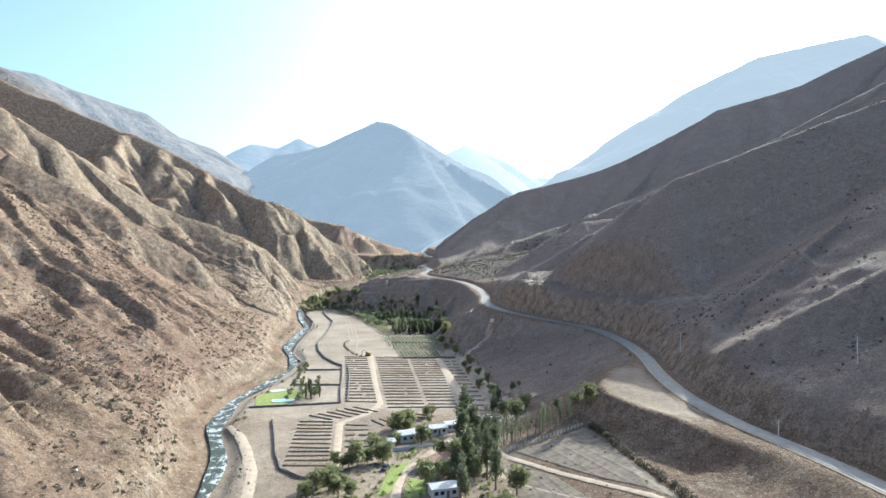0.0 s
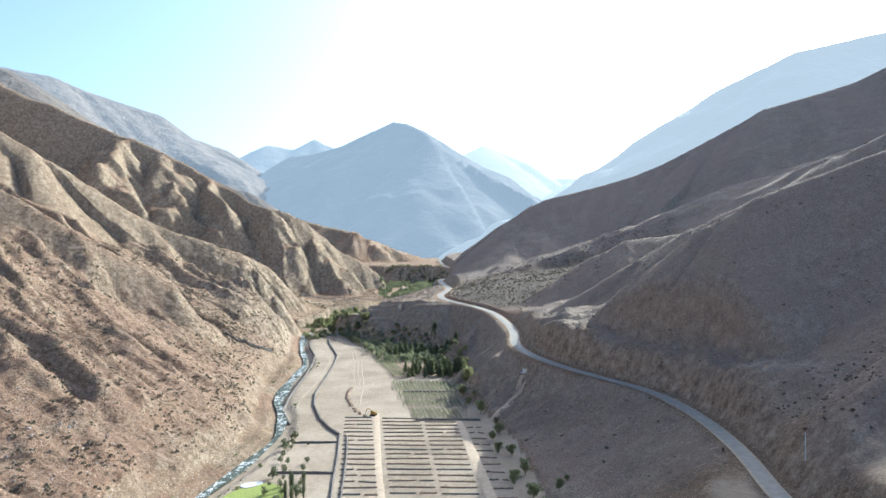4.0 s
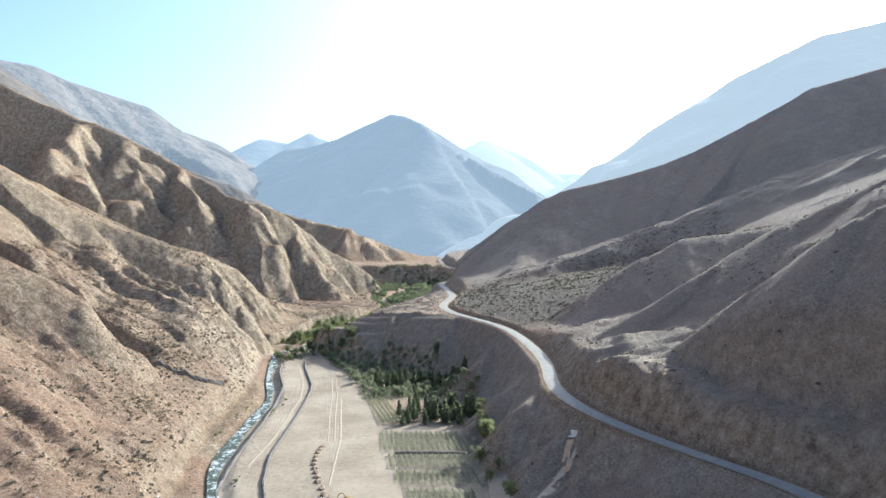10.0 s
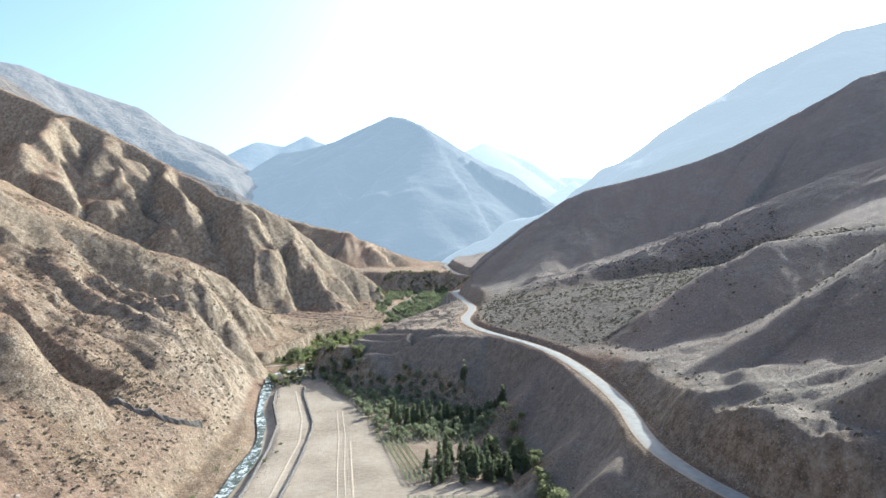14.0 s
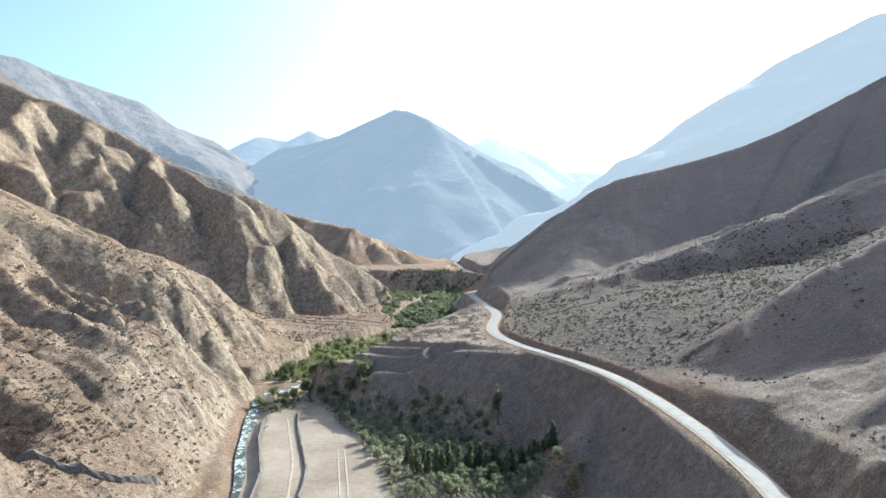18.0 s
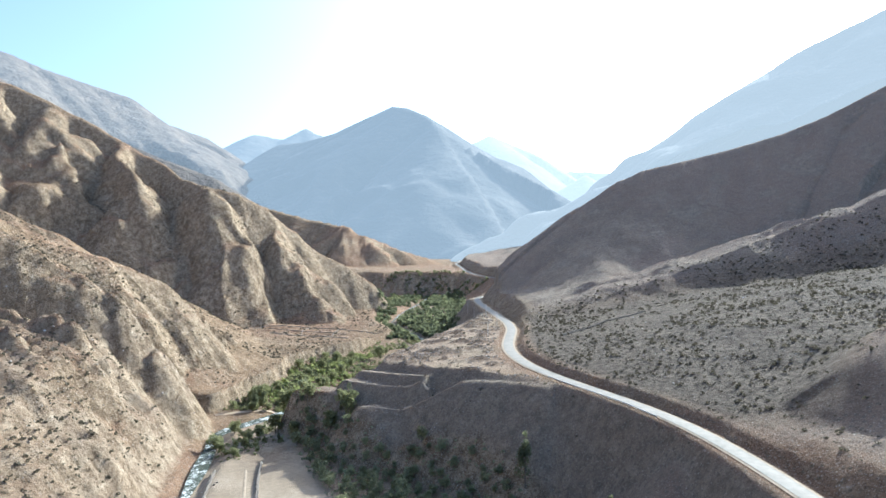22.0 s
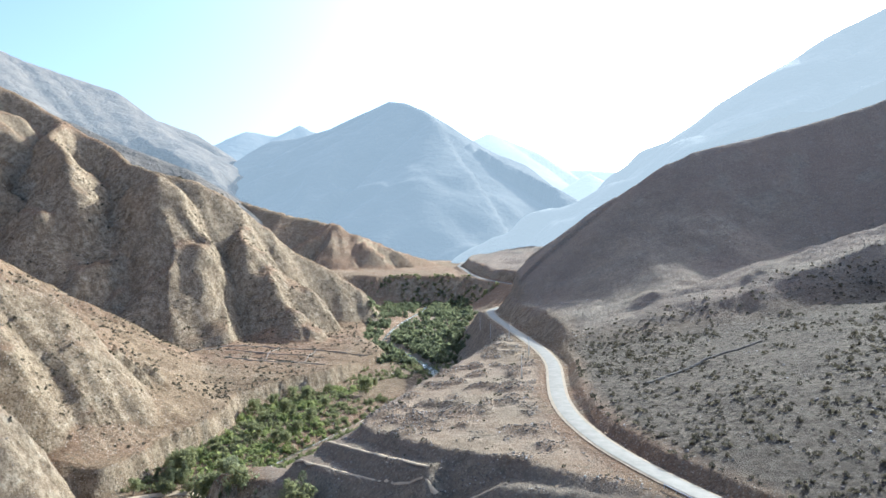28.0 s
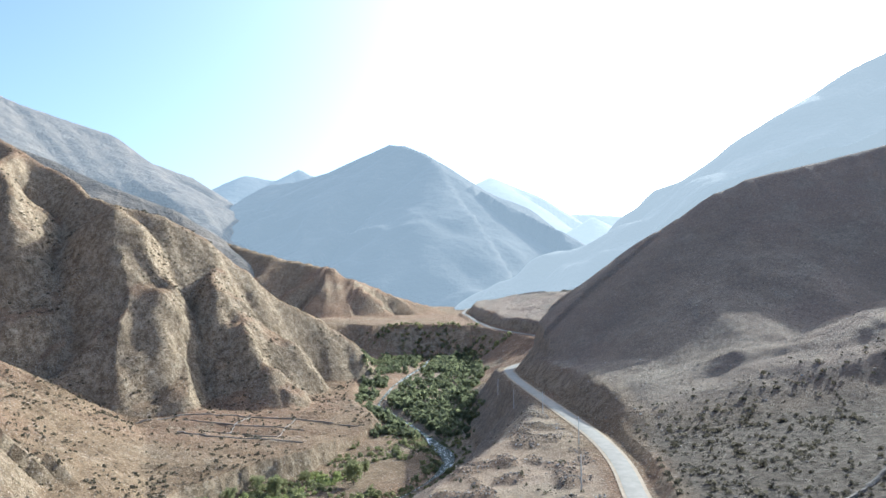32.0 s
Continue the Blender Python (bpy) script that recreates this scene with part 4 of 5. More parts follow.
def drape(name, points, width, material, lift=0.12, step=2.0, cross=5, ragged=0.12, seed=0):
    """A strip of track laid over the ground along a line of points, with uneven edges."""
    rng = np.random.RandomState(seed + len(points))
    p = np.array(points, float)
    seg = np.hypot(*np.diff(p, axis=0).T)
    s_ = np.concatenate([[0], np.cumsum(seg)])
    t = np.arange(0, s_[-1] + step, step)
    q = np.stack([np.interp(t, s_, p[:, 0]), np.interp(t, s_, p[:, 1])], 1)
    for _ in range(3):
        q[1:-1] = (q[:-2] + 2 * q[1:-1] + q[2:]) / 4
    d = np.gradient(q, axis=0)
    d /= np.linalg.norm(d, axis=1, keepdims=True) + 1e-9
    nrm = np.stack([d[:, 1], -d[:, 0]], 1)
    k = np.linspace(-1, 1, cross)
    edge = 1 + rng.uniform(-ragged, ragged, (len(q), 1))
    g = q[:, None, :] + nrm[:, None, :] * (k[None, :, None] * edge[:, :, None]) * width / 2
    z = ground_at(g[..., 0].ravel(), g[..., 1].ravel()).reshape(len(q), cross)
    z = z * 0.4 + z.mean(1, keepdims=True) * 0.6 + lift
    z[:, [0, -1]] -= lift * 1.6
    v = np.concatenate([g, z[..., None]], -1).reshape(-1, 3)
    i = (np.arange(len(q) - 1)[:, None] * cross + np.arange(cross - 1)[None]).reshape(-1)
    return new(name, mesh_of(name, v, np.stack([i, i + 1, i + cross + 1, i + cross], -1), material, True))


def wall_mesh(name, points, wide, tall, material, seed=0, step=1.6, rough=0.18):
    """A rough dry-stone wall or bank along points in its own metres, over the ground."""
    rng = np.random.RandomState(seed)
    p = np.array(points, float)
    seg = np.hypot(*np.diff(p, axis=0).T)
    s_ = np.concatenate([[0], np.cumsum(seg)])
    t = np.linspace(0, s_[-1], max(int(s_[-1] / step), 2) + 1)
    q = np.stack([np.interp(t, s_, p[:, 0]), np.interp(t, s_, p[:, 1])], 1)
    d = np.gradient(q, axis=0)
    d /= np.linalg.norm(d, axis=1, keepdims=True) + 1e-9
    nrm = np.stack([d[:, 1], -d[:, 0]], 1)
    z = ground_at(q[:, 0], q[:, 1])
    prof = [(-0.5, -0.5), (-0.46, 0.45), (-0.3, 0.95), (0.1, 1.0), (0.36, 0.85), (0.5, 0.3), (0.52, -0.5)]
    rows = []
    for a, h in prof:
        off = (a * wide + rng.uniform(-rough, rough, len(q)) * wide)[:, None]
        rows.append(np.concatenate([q + nrm * off, (z + h * tall * (1 + rng.uniform(-rough, rough, len(q))))[:, None]], 1))
    v = np.stack(rows, 1)
    n, m = v.shape[:2]
    i = (np.arange(n - 1)[:, None] * m + np.arange(m - 1)[None]).reshape(-1)
    return mesh_of(name, v.reshape(-1, 3), np.stack([i, i + m, i + m + 1, i + 1], -1), material)


# ---- valley floor: tracks, walls, fields ----
for pts, w in (([(-48, 446), (-42, 400), (-36, 355), (-29, 312), (-33, 295), (-43, 279), (-38, 240), (-35, 218)], 3.6),
               ([(-4, 436), (3, 380), (9, 329), (13, 305), (15, 285), (21, 262)], 5.0),
               ([(-55, 180), (-58, 199), (-62, 218), (-70, 241), (-79, 262), (-88, 278)], 4.5),
               ([(-14, 190), (-14, 213), (-12, 223), (-7, 234), (-1, 248), (3, 258), (7, 268), (15, 274), (22, 272)], 3.6),
               ([(20, 262), (24, 278), (34, 300), (44, 322)], 5.0),
               ([(22, 262), (19, 248), (21, 238), (38, 205), (62, 165)], 3.0), ([(18, 218), (34, 192), (54, 166), (60, 150)], 2.6),
               ([(-131, 705), (-112, 640), (-104, 600), (-101, 560), (-98, 520), (-98, 480)], 1.4),
               ([(-172, 784), (-160, 790), (-147, 794), (-133, 801)], 4.0), ([(33, 456), (24, 443), (15, 433)], 5.0),
               ([(-71, 515), (-79, 560), (-87, 610), (-96, 655)], 0.9), ([(-68, 515), (-76, 560), (-84, 610), (-93, 655)], 0.9), ([(-60, 460), (-66, 520), (-80, 600)], 1.2),
               ([(-140, 735), (-132, 755), (-128, 775), (-133, 795)], 4.0)):
    tagged(drape("dirt_track", pts, w, DIRT if w > 1.5 else TRACK, seed=int(w * 10)), "pale dusty dirt track", "track", kind="structure")
# narrow pale strips laid just behind the bench lips
for k, (lip, tread, steep) in enumerate(BENCHES[1:]):
    pts = [(x + 0.5, y + 1.0) for x, y, z in lip[:5]]
    tagged(drape("bench_path", pts, 1.1, DIRT, 0.15, ragged=0.5, seed=k), "pale strip along the lip of a cut bench", "path", kind="structure")
for side in (-1, 1):
    ob = ribbon("road_shoulder", lambda y: softened(road_x)(y) + side * 2.8, softened(road_z), 150, 1100, 0.5, 5, TRACK, -0.05, 3)
    tagged(ob, "pale gravel shoulder beside the asphalt", "shoulder", kind="structure")

rng = np.random.RandomState(11)
WALLS = ([(-127, 712), (-122, 690), (-104, 630), (-101, 612), (-97, 570), (-94, 525), (-92, 492), (-86, 462), (-76, 432), (-66, 412), (-61, 405)],
         [(-143, 704), (-136, 672), (-121, 625), (-115, 580), (-110, 540), (-107, 495), (-103, 458), (-92, 430)],
         [(-61, 405), (-56, 372), (-52, 340), (-48, 314)], [(-57, 403), (-52, 372), (-48, 340), (-45, 316)],
         [(-88, 304), (-70, 308), (-48, 313)], [(-78, 352), (-66, 352), (-54, 352)], [(-80, 392), (-60, 394)],
         [(-72, 283), (-66, 262), (-60, 240), (-54, 222), (-46, 214), (-36, 212)])
for k, pts in enumerate(WALLS):
    ob = new("stone_wall", wall_mesh("stone_wall", pts, 1.2 if k < 2 else 0.9, 1.2 if k < 2 else 0.9, STONE, k))
    tagged(ob, "low dark dry-stone terrace wall on pale ground", "wall")


def field_bank(x0, y0, x1, y1, seed):
    """A planted bank across a field: a strip of dug earth with a broken row of low plants."""
    ob = thing("planted_row", "low dark earth bank with sparse low plants", "crop row", "rows of the terraced field")
    part("bank", wall_mesh("bank", [(x0, y0), (x1, y1)], 0.8, 0.45, EARTH if seed % 4 else STONE, seed, 2.2, 0.14), ob)
    r = np.random.RandomState(seed)
    n = max(int(abs(x1 - x0) * 0.6), 3)
    keep = r.uniform(0, 1, n)
    blobs = [(x0 + (x1 - x0) * keep[i], y0 + (y1 - y0) * keep[i] + r.uniform(-0.3, 0.3), 0.0, 0.5, 0.4, 0.4) for i in range(n)]
    z = ground_at([b[0] for b in blobs], [b[1] for b in blobs])
    blobs = [(b[0], b[1], zz + 0.6, *b[3:]) for b, zz in zip(blobs, z)]
    v, f = leaves(blobs, n * 5, 0.22, r)
    tagged(part("foliage", mesh_of("foliage", v, f, LEAF_MIXED), ob), kind="stuff")


def field(y0, y1, rows, left, right, seed):
    r = np.random.RandomState(seed)
    for k in range(rows):
        t = k / (rows - 1)
        y = y0 + (y1 - y0) * t
        a, b = left(t), right(t)
        if r.uniform() < 0.12:
            c = a + (b - a) * r.uniform(0.35, 0.65)
            field_bank(a, y, c - 0.8, y + 0.4, seed + k)
            field_bank(c + 0.8, y + 0.3, b, y + r.uniform(-0.8, 0.8), seed + k + 50)
        else:
            field_bank(a, y, b, y + r.uniform(-0.8, 0.8), seed + k)


mixf = lambda a, b: (lambda t: a + (b - a) * t)
field(438, 316, 19, mixf(-64, -46), mixf(-50, -31), 100)
field(437, 305, 21, mixf(-44, -25), mixf(-24, -8), 200)
field(437, 305, 21, mixf(-22, -6), mixf(-5, 7), 300)
field(281, 226, 12, mixf(-60, -54), mixf(-46, -39), 400)
field(276, 232, 7, mixf(-40, -34), mixf(-31, -24), 500)
field(420, 300, 14, mixf(1, 14), mixf(8, 22), 600)
for k in range(6):
    field_bank(-58 + k * 3.4, 291 + k * 3.0, -47 + k * 3.6, 284 + k * 2.6, 700 + k)
    field_bank(-30 + k * 3.2, 283 + k * 2.2, -24 + k * 4.0, 275 + k * 3.0, 720 + k)

# line of dug heaps and the machine that made them
heap_line = [(-72, 507), (-72.5, 503), (-72.5, 499), (-72, 494), (-71.5, 489), (-71, 484), (-69.5, 479), (-68, 474), (-66.5, 469), (-65, 464), (-62, 457), (-60, 451), (-57, 446), (-53.5, 441)]
for k, (hx, hy) in enumerate(heap_line):
    bm = bmesh.new()
    bmesh.ops.create_icosphere(bm, subdivisions=2, radius=1)
    for v in bm.verts:
        w = 1 + 0.35 * noise.noise(v.co * 1.6 + Vector((k * 3.1, 0, 0)))
        v.co = Vector((v.co.x * 1.4 * w, v.co.y * 2.0 * w, max(v.co.z, -0.2) * 1.1 * w))
    me = bpy.data.meshes.new("earth_heap")
    bm.to_mesh(me)
    bm.free()
    me.materials.append(EARTH)
    ob = tagged(new("earth_heap", me), "reddish heap of dug earth on pale ground", "heap", "line of earth heaps")
    ob.matrix_basis = pose(hx, hy, float(ground_at(hx, hy)[0]), 0, 0, rng.uniform(-20, 20))


def excavator(x, y, turn):
    ob = thing("excavator", "small yellow tracked excavator on bare ground", "excavator")
    for sx in (-1, 1):
        tr = part("track", box_mesh("track", (0.6, 3.4, 0.8), RUBBER, (sx * 1.1, 0, 0), 0.25), ob, "black rubber track")
    part("turntable", box_mesh("turntable", (2.3, 2.6, 0.4), PAINT_YELLOW, (0, 0, 0.8), 0.1), ob)
    part("engine_housing", box_mesh("engine_housing", (2.3, 1.5, 1.1), PAINT_YELLOW, (0, -0.9, 1.2), 0.15), ob)
    cab = part("cab", box_mesh("cab", (1.0, 1.3, 1.7), PAINT_YELLOW, (-0.6, 0.5, 1.2), 0.1, 0.9), ob)
    part("window", box_mesh("window", (0.8, 0.06, 0.9), GLASS, (-0.6, 1.16, 1.8)), cab, "dark glass")
    part("boom", tube_mesh("boom", [(0.4, 0.6, 1.6), (0.4, 2.4, 3.6), (0.4, 4.2, 3.0)], [0.28, 0.25, 0.16], PAINT_YELLOW, 6), ob)
    part("arm", tube_mesh("arm", [(0.4, 4.2, 3.0), (0.4, 4.9, 0.9)], [0.18, 0.13], PAINT_YELLOW, 6), ob)
    part("bucket", box_mesh("bucket", (0.9, 0.7, 0.7), STEEL, (0.4, 4.8, 0.3), 0.12, 0.7), ob, "worn steel bucket")
    ob.matrix_basis = pose(x, y, float(ground_at(x, y)[0]), 0, 0, turn)


excavator(-49.5, 442.5, 70)
outlet = thing("culvert_outlet", "small white concrete culvert outlet on the bank", "culvert")
part("headwall", box_mesh("headwall", (2.6, 0.8, 2.2), PLASTER, (0, 0, -0.6), 0.05), outlet)
part("apron", box_mesh("apron", (2.0, 2.4, 0.3), CONCRETE, (0, -1.5, -0.5), 0.04), outlet)
outlet.matrix_basis = pose(33.5, 457, float(ground_at(33.5, 457)[0]), 0, 0, -40)

# right-hand plot with its fence
def patch(name, corners, material, nu, nv, lift, ridge=0.0, period=3.0, label="", category=""):
    """A field patch between four corners, laid over the ground."""
    u, v = np.meshgrid(np.linspace(0, 1, nu), np.linspace(0, 1, nv))
    c = np.array(corners, float)
    q = (c[0] * (1 - u)[..., None] + c[1] * u[..., None]) * (1 - v)[..., None] + (c[3] * (1 - u)[..., None] + c[2] * u[..., None]) * v[..., None]
    z = ground_at(q[..., 0].ravel(), q[..., 1].ravel()).reshape(u.shape) + lift
    z += ridge * (np.cos(q[..., 0] * 6.283 / period + 0.4 * q[..., 1]) > 0.75)
    z[[0, -1], :] -= lift + 0.1
    z[:, [0, -1]] -= lift + 0.1
    vv = np.concatenate([q, z[..., None]], -1).reshape(-1, 3)
    i = (np.arange(nv - 1)[:, None] * nu + np.arange(nu - 1)[None]).reshape(-1)
    ob = new(name, mesh_of(name, vv, np.stack([i, i + 1, i + nu + 1, i + nu], -1), material, True))
    return tagged(ob, label, category, kind="structure")


patch("field", [(25, 238), (46, 196), (62, 170), (52, 244)], FIELD_SOIL, 60, 60, 0.15, 0.07, 4.0, "dry brown ploughed plot with faint furrows", "field")
patch("field", [(21, 228), (22, 190), (42, 178), (34, 208)], FIELD_SOIL, 40, 40, 0.15, 0.07, 3.0, "dry brown ploughed plot with faint furrows", "field")
fence = thing("fence", "fence of white posts and wire beside a dry plot", "fence")
post_me = tube_mesh("post", [(0, 0, -0.3), (0, 0, 1.5)], [0.13, 0.11], PLASTER)
fx, fy = np.linspace(23, 51, 22), np.linspace(240, 246, 22)
fzs = ground_at(fx, fy)
for x, y, z in zip(fx, fy, fzs):
    part("post", post_me, fence).matrix_basis = Matrix.Translation((x, y, z))
for h in (0.6, 1.2):
    part("rail", tube_mesh("rail", [(x, y, z + h) for x, y, z in zip(fx, fy, fzs)], [0.05] * 22, PLASTER, 4), fence)

# lawn and pool
u = np.linspace(0, 2 * np.pi, 49)[:-1]
lawn_pts = [(-79 + 10.5 * math.cos(a) * (1 + 0.1 * math.sin(3 * a)) + 0.12 * 17 * math.sin(a), 323 + 17 * math.sin(a)) for a in u]
lawn = new("lawn", mesh_of("lawn", [(x, y, floor_z(y) + 0.25) for x, y in lawn_pts] + [(x, y, floor_z(y) - 0.4) for x, y in lawn_pts], [tuple(range(48))] + [(i, (i + 1) % 48, 48 + (i + 1) % 48, 48 + i) for i in range(48)], GRASS))
tagged(lawn, "bright green watered lawn round a pool", "lawn", kind="structure")
pool = thing("swimming_pool", "pale blue swimming pool with a white rim", "pool")
shape = [(4.6 * math.cos(a) + 0.8 * math.cos(2 * a), 3.0 * math.sin(a)) for a in u]
ring = [(x * k, y * k, z) for k, z in ((1.18, 0.0), (1.18, 0.3), (1.0, 0.3), (1.0, 0.12)) for x, y in shape]
part("rim", mesh_of("rim", ring, [(j * 48 + i, j * 48 + (i + 1) % 48, (j + 1) * 48 + (i + 1) % 48, (j + 1) * 48 + i) for j in range(3) for i in range(48)], PLASTER), pool)
part("water", mesh_of("water", [(x * 1.01, y * 1.01, 0.2) for x, y in shape], [tuple(range(48))], POOL_WATER), pool)
pool.matrix_basis = pose(-76.5, 317, floor_z(317) + 0.2, 0, 0, 15)
deck = new("pool_deck", mesh_of("pool_deck", [(x * 0.95, y * 0.9, z) for z in (0.0, 0.35) for x, y in shape], [tuple(range(48, 96))] + [(i, (i + 1) % 48, 48 + (i + 1) % 48, 48 + i) for i in range(48)], CONCRETE))
tagged(deck, "pale paved terrace on the lawn edge", "terrace").matrix_basis = pose(-83.5, 338, floor_z(338) + 0.1, 0, 0, 40)


def house(x, y, turn, w, d, h, roof, label):
    """A small one-storey house: walls, sheet roof with eaves, door and windows."""
    ob = thing("house", label, "house", "hamlet houses")
    part("wall", box_mesh("wall", (w, d, h + 0.6), PLASTER, (0, 0, -0.6), 0.04), ob)
    e = 0.5
    v = [(-w / 2 - e, -d / 2 - e, h), (w / 2 + e, -d / 2 - e, h), (w / 2 + e, d / 2 + e, h + 0.15), (-w / 2 - e, d / 2 + e, h + 0.15), (-w / 2 - e, 0, h + d * 0.16), (w / 2 + e, 0, h + d * 0.16)]
    v += [(a, b, c + 0.14) for a, b, c in v]
    part("roof", mesh_of("roof", v, [(6, 7, 11, 10), (10, 11, 8, 9), (0, 4, 5, 1), (4, 3, 2, 5), (0, 1, 7, 6), (2, 3, 9, 8), (0, 6, 10, 4), (4, 10, 9, 3), (1, 5, 11, 7), (5, 2, 8, 11)], roof), ob)
    dr = part("door", box_mesh("door", (0.95, 0.08, 2.05), BARK, (w * 0.1, -d / 2 - 0.03, 0)), ob, "brown wooden door")
    part("handle", box_mesh("handle", (0.05, 0.06, 0.16), STEEL, (w * 0.1 + 0.35, -d / 2 - 0.1, 1.0)), dr)
    for wx in (-0.35, -0.12, 0.34):
        win = part("window", box_mesh("window", (1.3, 0.1, 1.2), WOOD_POLE, (wx * w, -d / 2 - 0.02, 0.95), 0.02), ob)
        part("pane", box_mesh("pane", (1.1, 0.06, 1.0), GLASS, (wx * w, -d / 2 - 0.06, 1.05)), win, "dark glass")
    ob.matrix_basis = pose(x, y, float(ground_at(x, y)[0]), 0, 0, turn)


house(-12, 256, 25, 11, 6, 2.8, SHEET_ROOF, "white house with a pale sheet roof among trees")
house(-3, 264, 20, 8, 5, 2.6, SHEET_ROOF, "white house with a pale sheet roof among trees")
house(4, 270, 25, 7, 4.5, 2.6, SHEET_ROOF, "small white house with a pale roof by the track")
house(-22, 246, 15, 8, 4.5, 2.4, SHEET_ROOF, "low white shed with a pale rounded roof")
house(-3, 224, 28, 9, 5.5, 2.7, RUST_ROOF, "white house with brown sheet roof beside a lawn")
house(2, 229, 28, 5, 4, 3.0, RUST_ROOF, "small house with brown sheet roof beside a track")
house(0, 200, 18, 8, 5, 2.8, CONCRETE, "white flat-roofed house under tall trees")
patch("lawn", [(-20, 197), (-16, 201), (-11, 232), (-18, 225)], GRASS, 24, 24, 0.15, 0, 3, "green garden lawn beside the track", "lawn")
patch("lawn", [(-12, 197), (-5, 199), (-5, 212), (-11, 215)], GRASS, 24, 24, 0.15, 0, 3, "green garden lawn below a small house", "lawn")
tagged(new("garden_wall", wall_mesh("garden_wall", [(-18, 242), (-10, 245), (-3, 249)], 0.4, 1.1, PLASTER, 91, 1.6, 0.03)), "low white garden wall in front of the houses", "wall")


def car(x, y, turn, paint, label, long=4.3, tall=1.5):
    """A car: body, glazed cabin, lamps and wheels."""
    ob = thing("car", label, "car")
    part("body", box_mesh("body", (1.75, long, 0.62), paint, (0, 0, 0.32), 0.14, 0.96), ob)
    cabin = part("cabin", box_mesh("cabin", (1.62, long * 0.55, tall - 0.92), GLASS, (0, -long * 0.05, 0.92), 0.08, 0.82), ob, "dark glazed cabin")
    part("roof", box_mesh("roof", (1.32, long * 0.43, 0.06), paint, (0, -long * 0.05, tall - 0.01), 0.02), cabin)
    for sx in (-0.6, 0.6):
        part("headlight", box_mesh("headlight", (0.34, 0.08, 0.16), PLASTER, (sx, long / 2 - 0.02, 0.62), 0.02), ob, "clear headlight")
        for sy in (-0.31, 0.31):
            wh = part("wheel", tube_mesh("wheel", [(sx * 1.3, sy * long, 0.32), (sx * 1.3 + 0.2 * (1 if sx > 0 else -1), sy * long, 0.32)], [0.32, 0.32], RUBBER, 14), ob, "black rubber tyre")
            part("rim", tube_mesh("rim", [(sx * 1.3 + 0.19 * (1 if sx > 0 else -1), sy * long, 0.32), (sx * 1.3 + 0.215 * (1 if sx > 0 else -1), sy * long, 0.32)], [0.2, 0.18], STEEL, 12), wh)
    on_road = abs(x - road_x(y)) < 4
    z = float(road_z(y)) + 0.12 if on_road else float(ground_at(x, y)[0]) + 0.15
    ob.matrix_basis = pose(x, y, z, 0, 0, turn)


car(22, 281, 65, PAINT_WHITE, "white van parked beside the dirt track", 5.0, 2.1)
car(19, 286, 70, PAINT_WHITE, "white car parked beside the dirt track")
car(-19, 222, 160, PAINT_DARK, "dark car parked on the dirt track")
car(7, 259, 120, PAINT_DARK, "dark car parked beside a white house")


def power_pole(x, y, tall=8.5):
    ob = thing("power_pole", "slender grey power pole with a short crossarm", "pole", "poles along the road")
    part("pole", tube_mesh("pole", [(0, 0, -0.5), (0, 0, tall)], [0.17, 0.10], CONCRETE, 8), ob)
    arm = part("crossarm", box_mesh("crossarm", (1.8, 0.12, 0.12), WOOD_POLE, (0, 0, tall - 0.7), 0.02), ob)
    for k in (-0.8, 0, 0.8):
        part("insulator", tube_mesh("insulator", [(k, 0, tall - 0.58), (k, 0, tall - 0.3)], [0.07, 0.04], PLASTER, 6), arm)
    ob.matrix_basis = pose(x, y, float(ground_at(x, y)[0]), 0, 0, 10)


for px, py in ((-23.5, 853), (-28, 903), (-35, 950), (-31, 809), (93, 186), (101, 285), (128, 207), (-39, 1000)):
    power_pole(px, py)

rail = thing("guard_rail", "low steel guard rail along the road edge", "guard rail")
gy = np.arange(650, 704, 3.0)
gx = road_x(gy) - 4.3
gz = road_z(gy)
rail_post = box_mesh("post", (0.14, 0.14, 0.8), STEEL)
for x, y, z in zip(gx, gy, gz):
    part("post", rail_post, rail).matrix_basis = Matrix.Translation((x, y, z - 0.1))
part("beam", tube_mesh("beam", [(x, y, z + 0.55) for x, y, z in zip(gx, gy, gz)], [0.16] * len(gy), STEEL, 6), rail)

# old canal wall on the left slope, and field walls on the far bench
for k, (pts, w, h) in enumerate((([(-184, 558), (-166, 567), (-152, 577), (-146, 588)], 1.4, 2.2), ([(-228, 994), (-210, 1012), (-186, 1017), (-153, 1018), (-113, 1011)], 0.6, 0.5),
                                 ([(-212, 986), (-179, 978), (-150, 979)], 0.6, 0.5), ([(-193, 962), (-168, 962), (-132, 957)], 0.6, 0.5), ([(-175, 1017), (-177, 998), (-175, 981)], 0.5, 0.5),
                                 ([(-150, 1018), (-150, 998), (-150, 980)], 0.5, 0.5), ([(-212, 1003), (-180, 997), (-140, 995)], 0.5, 0.4))):
    ob = new("stone_wall", wall_mesh("stone_wall", pts, w, h, STONE if k == 0 else ROCK, 60 + k))
    tagged(ob, "weathered low stone wall across a dry slope", "wall")

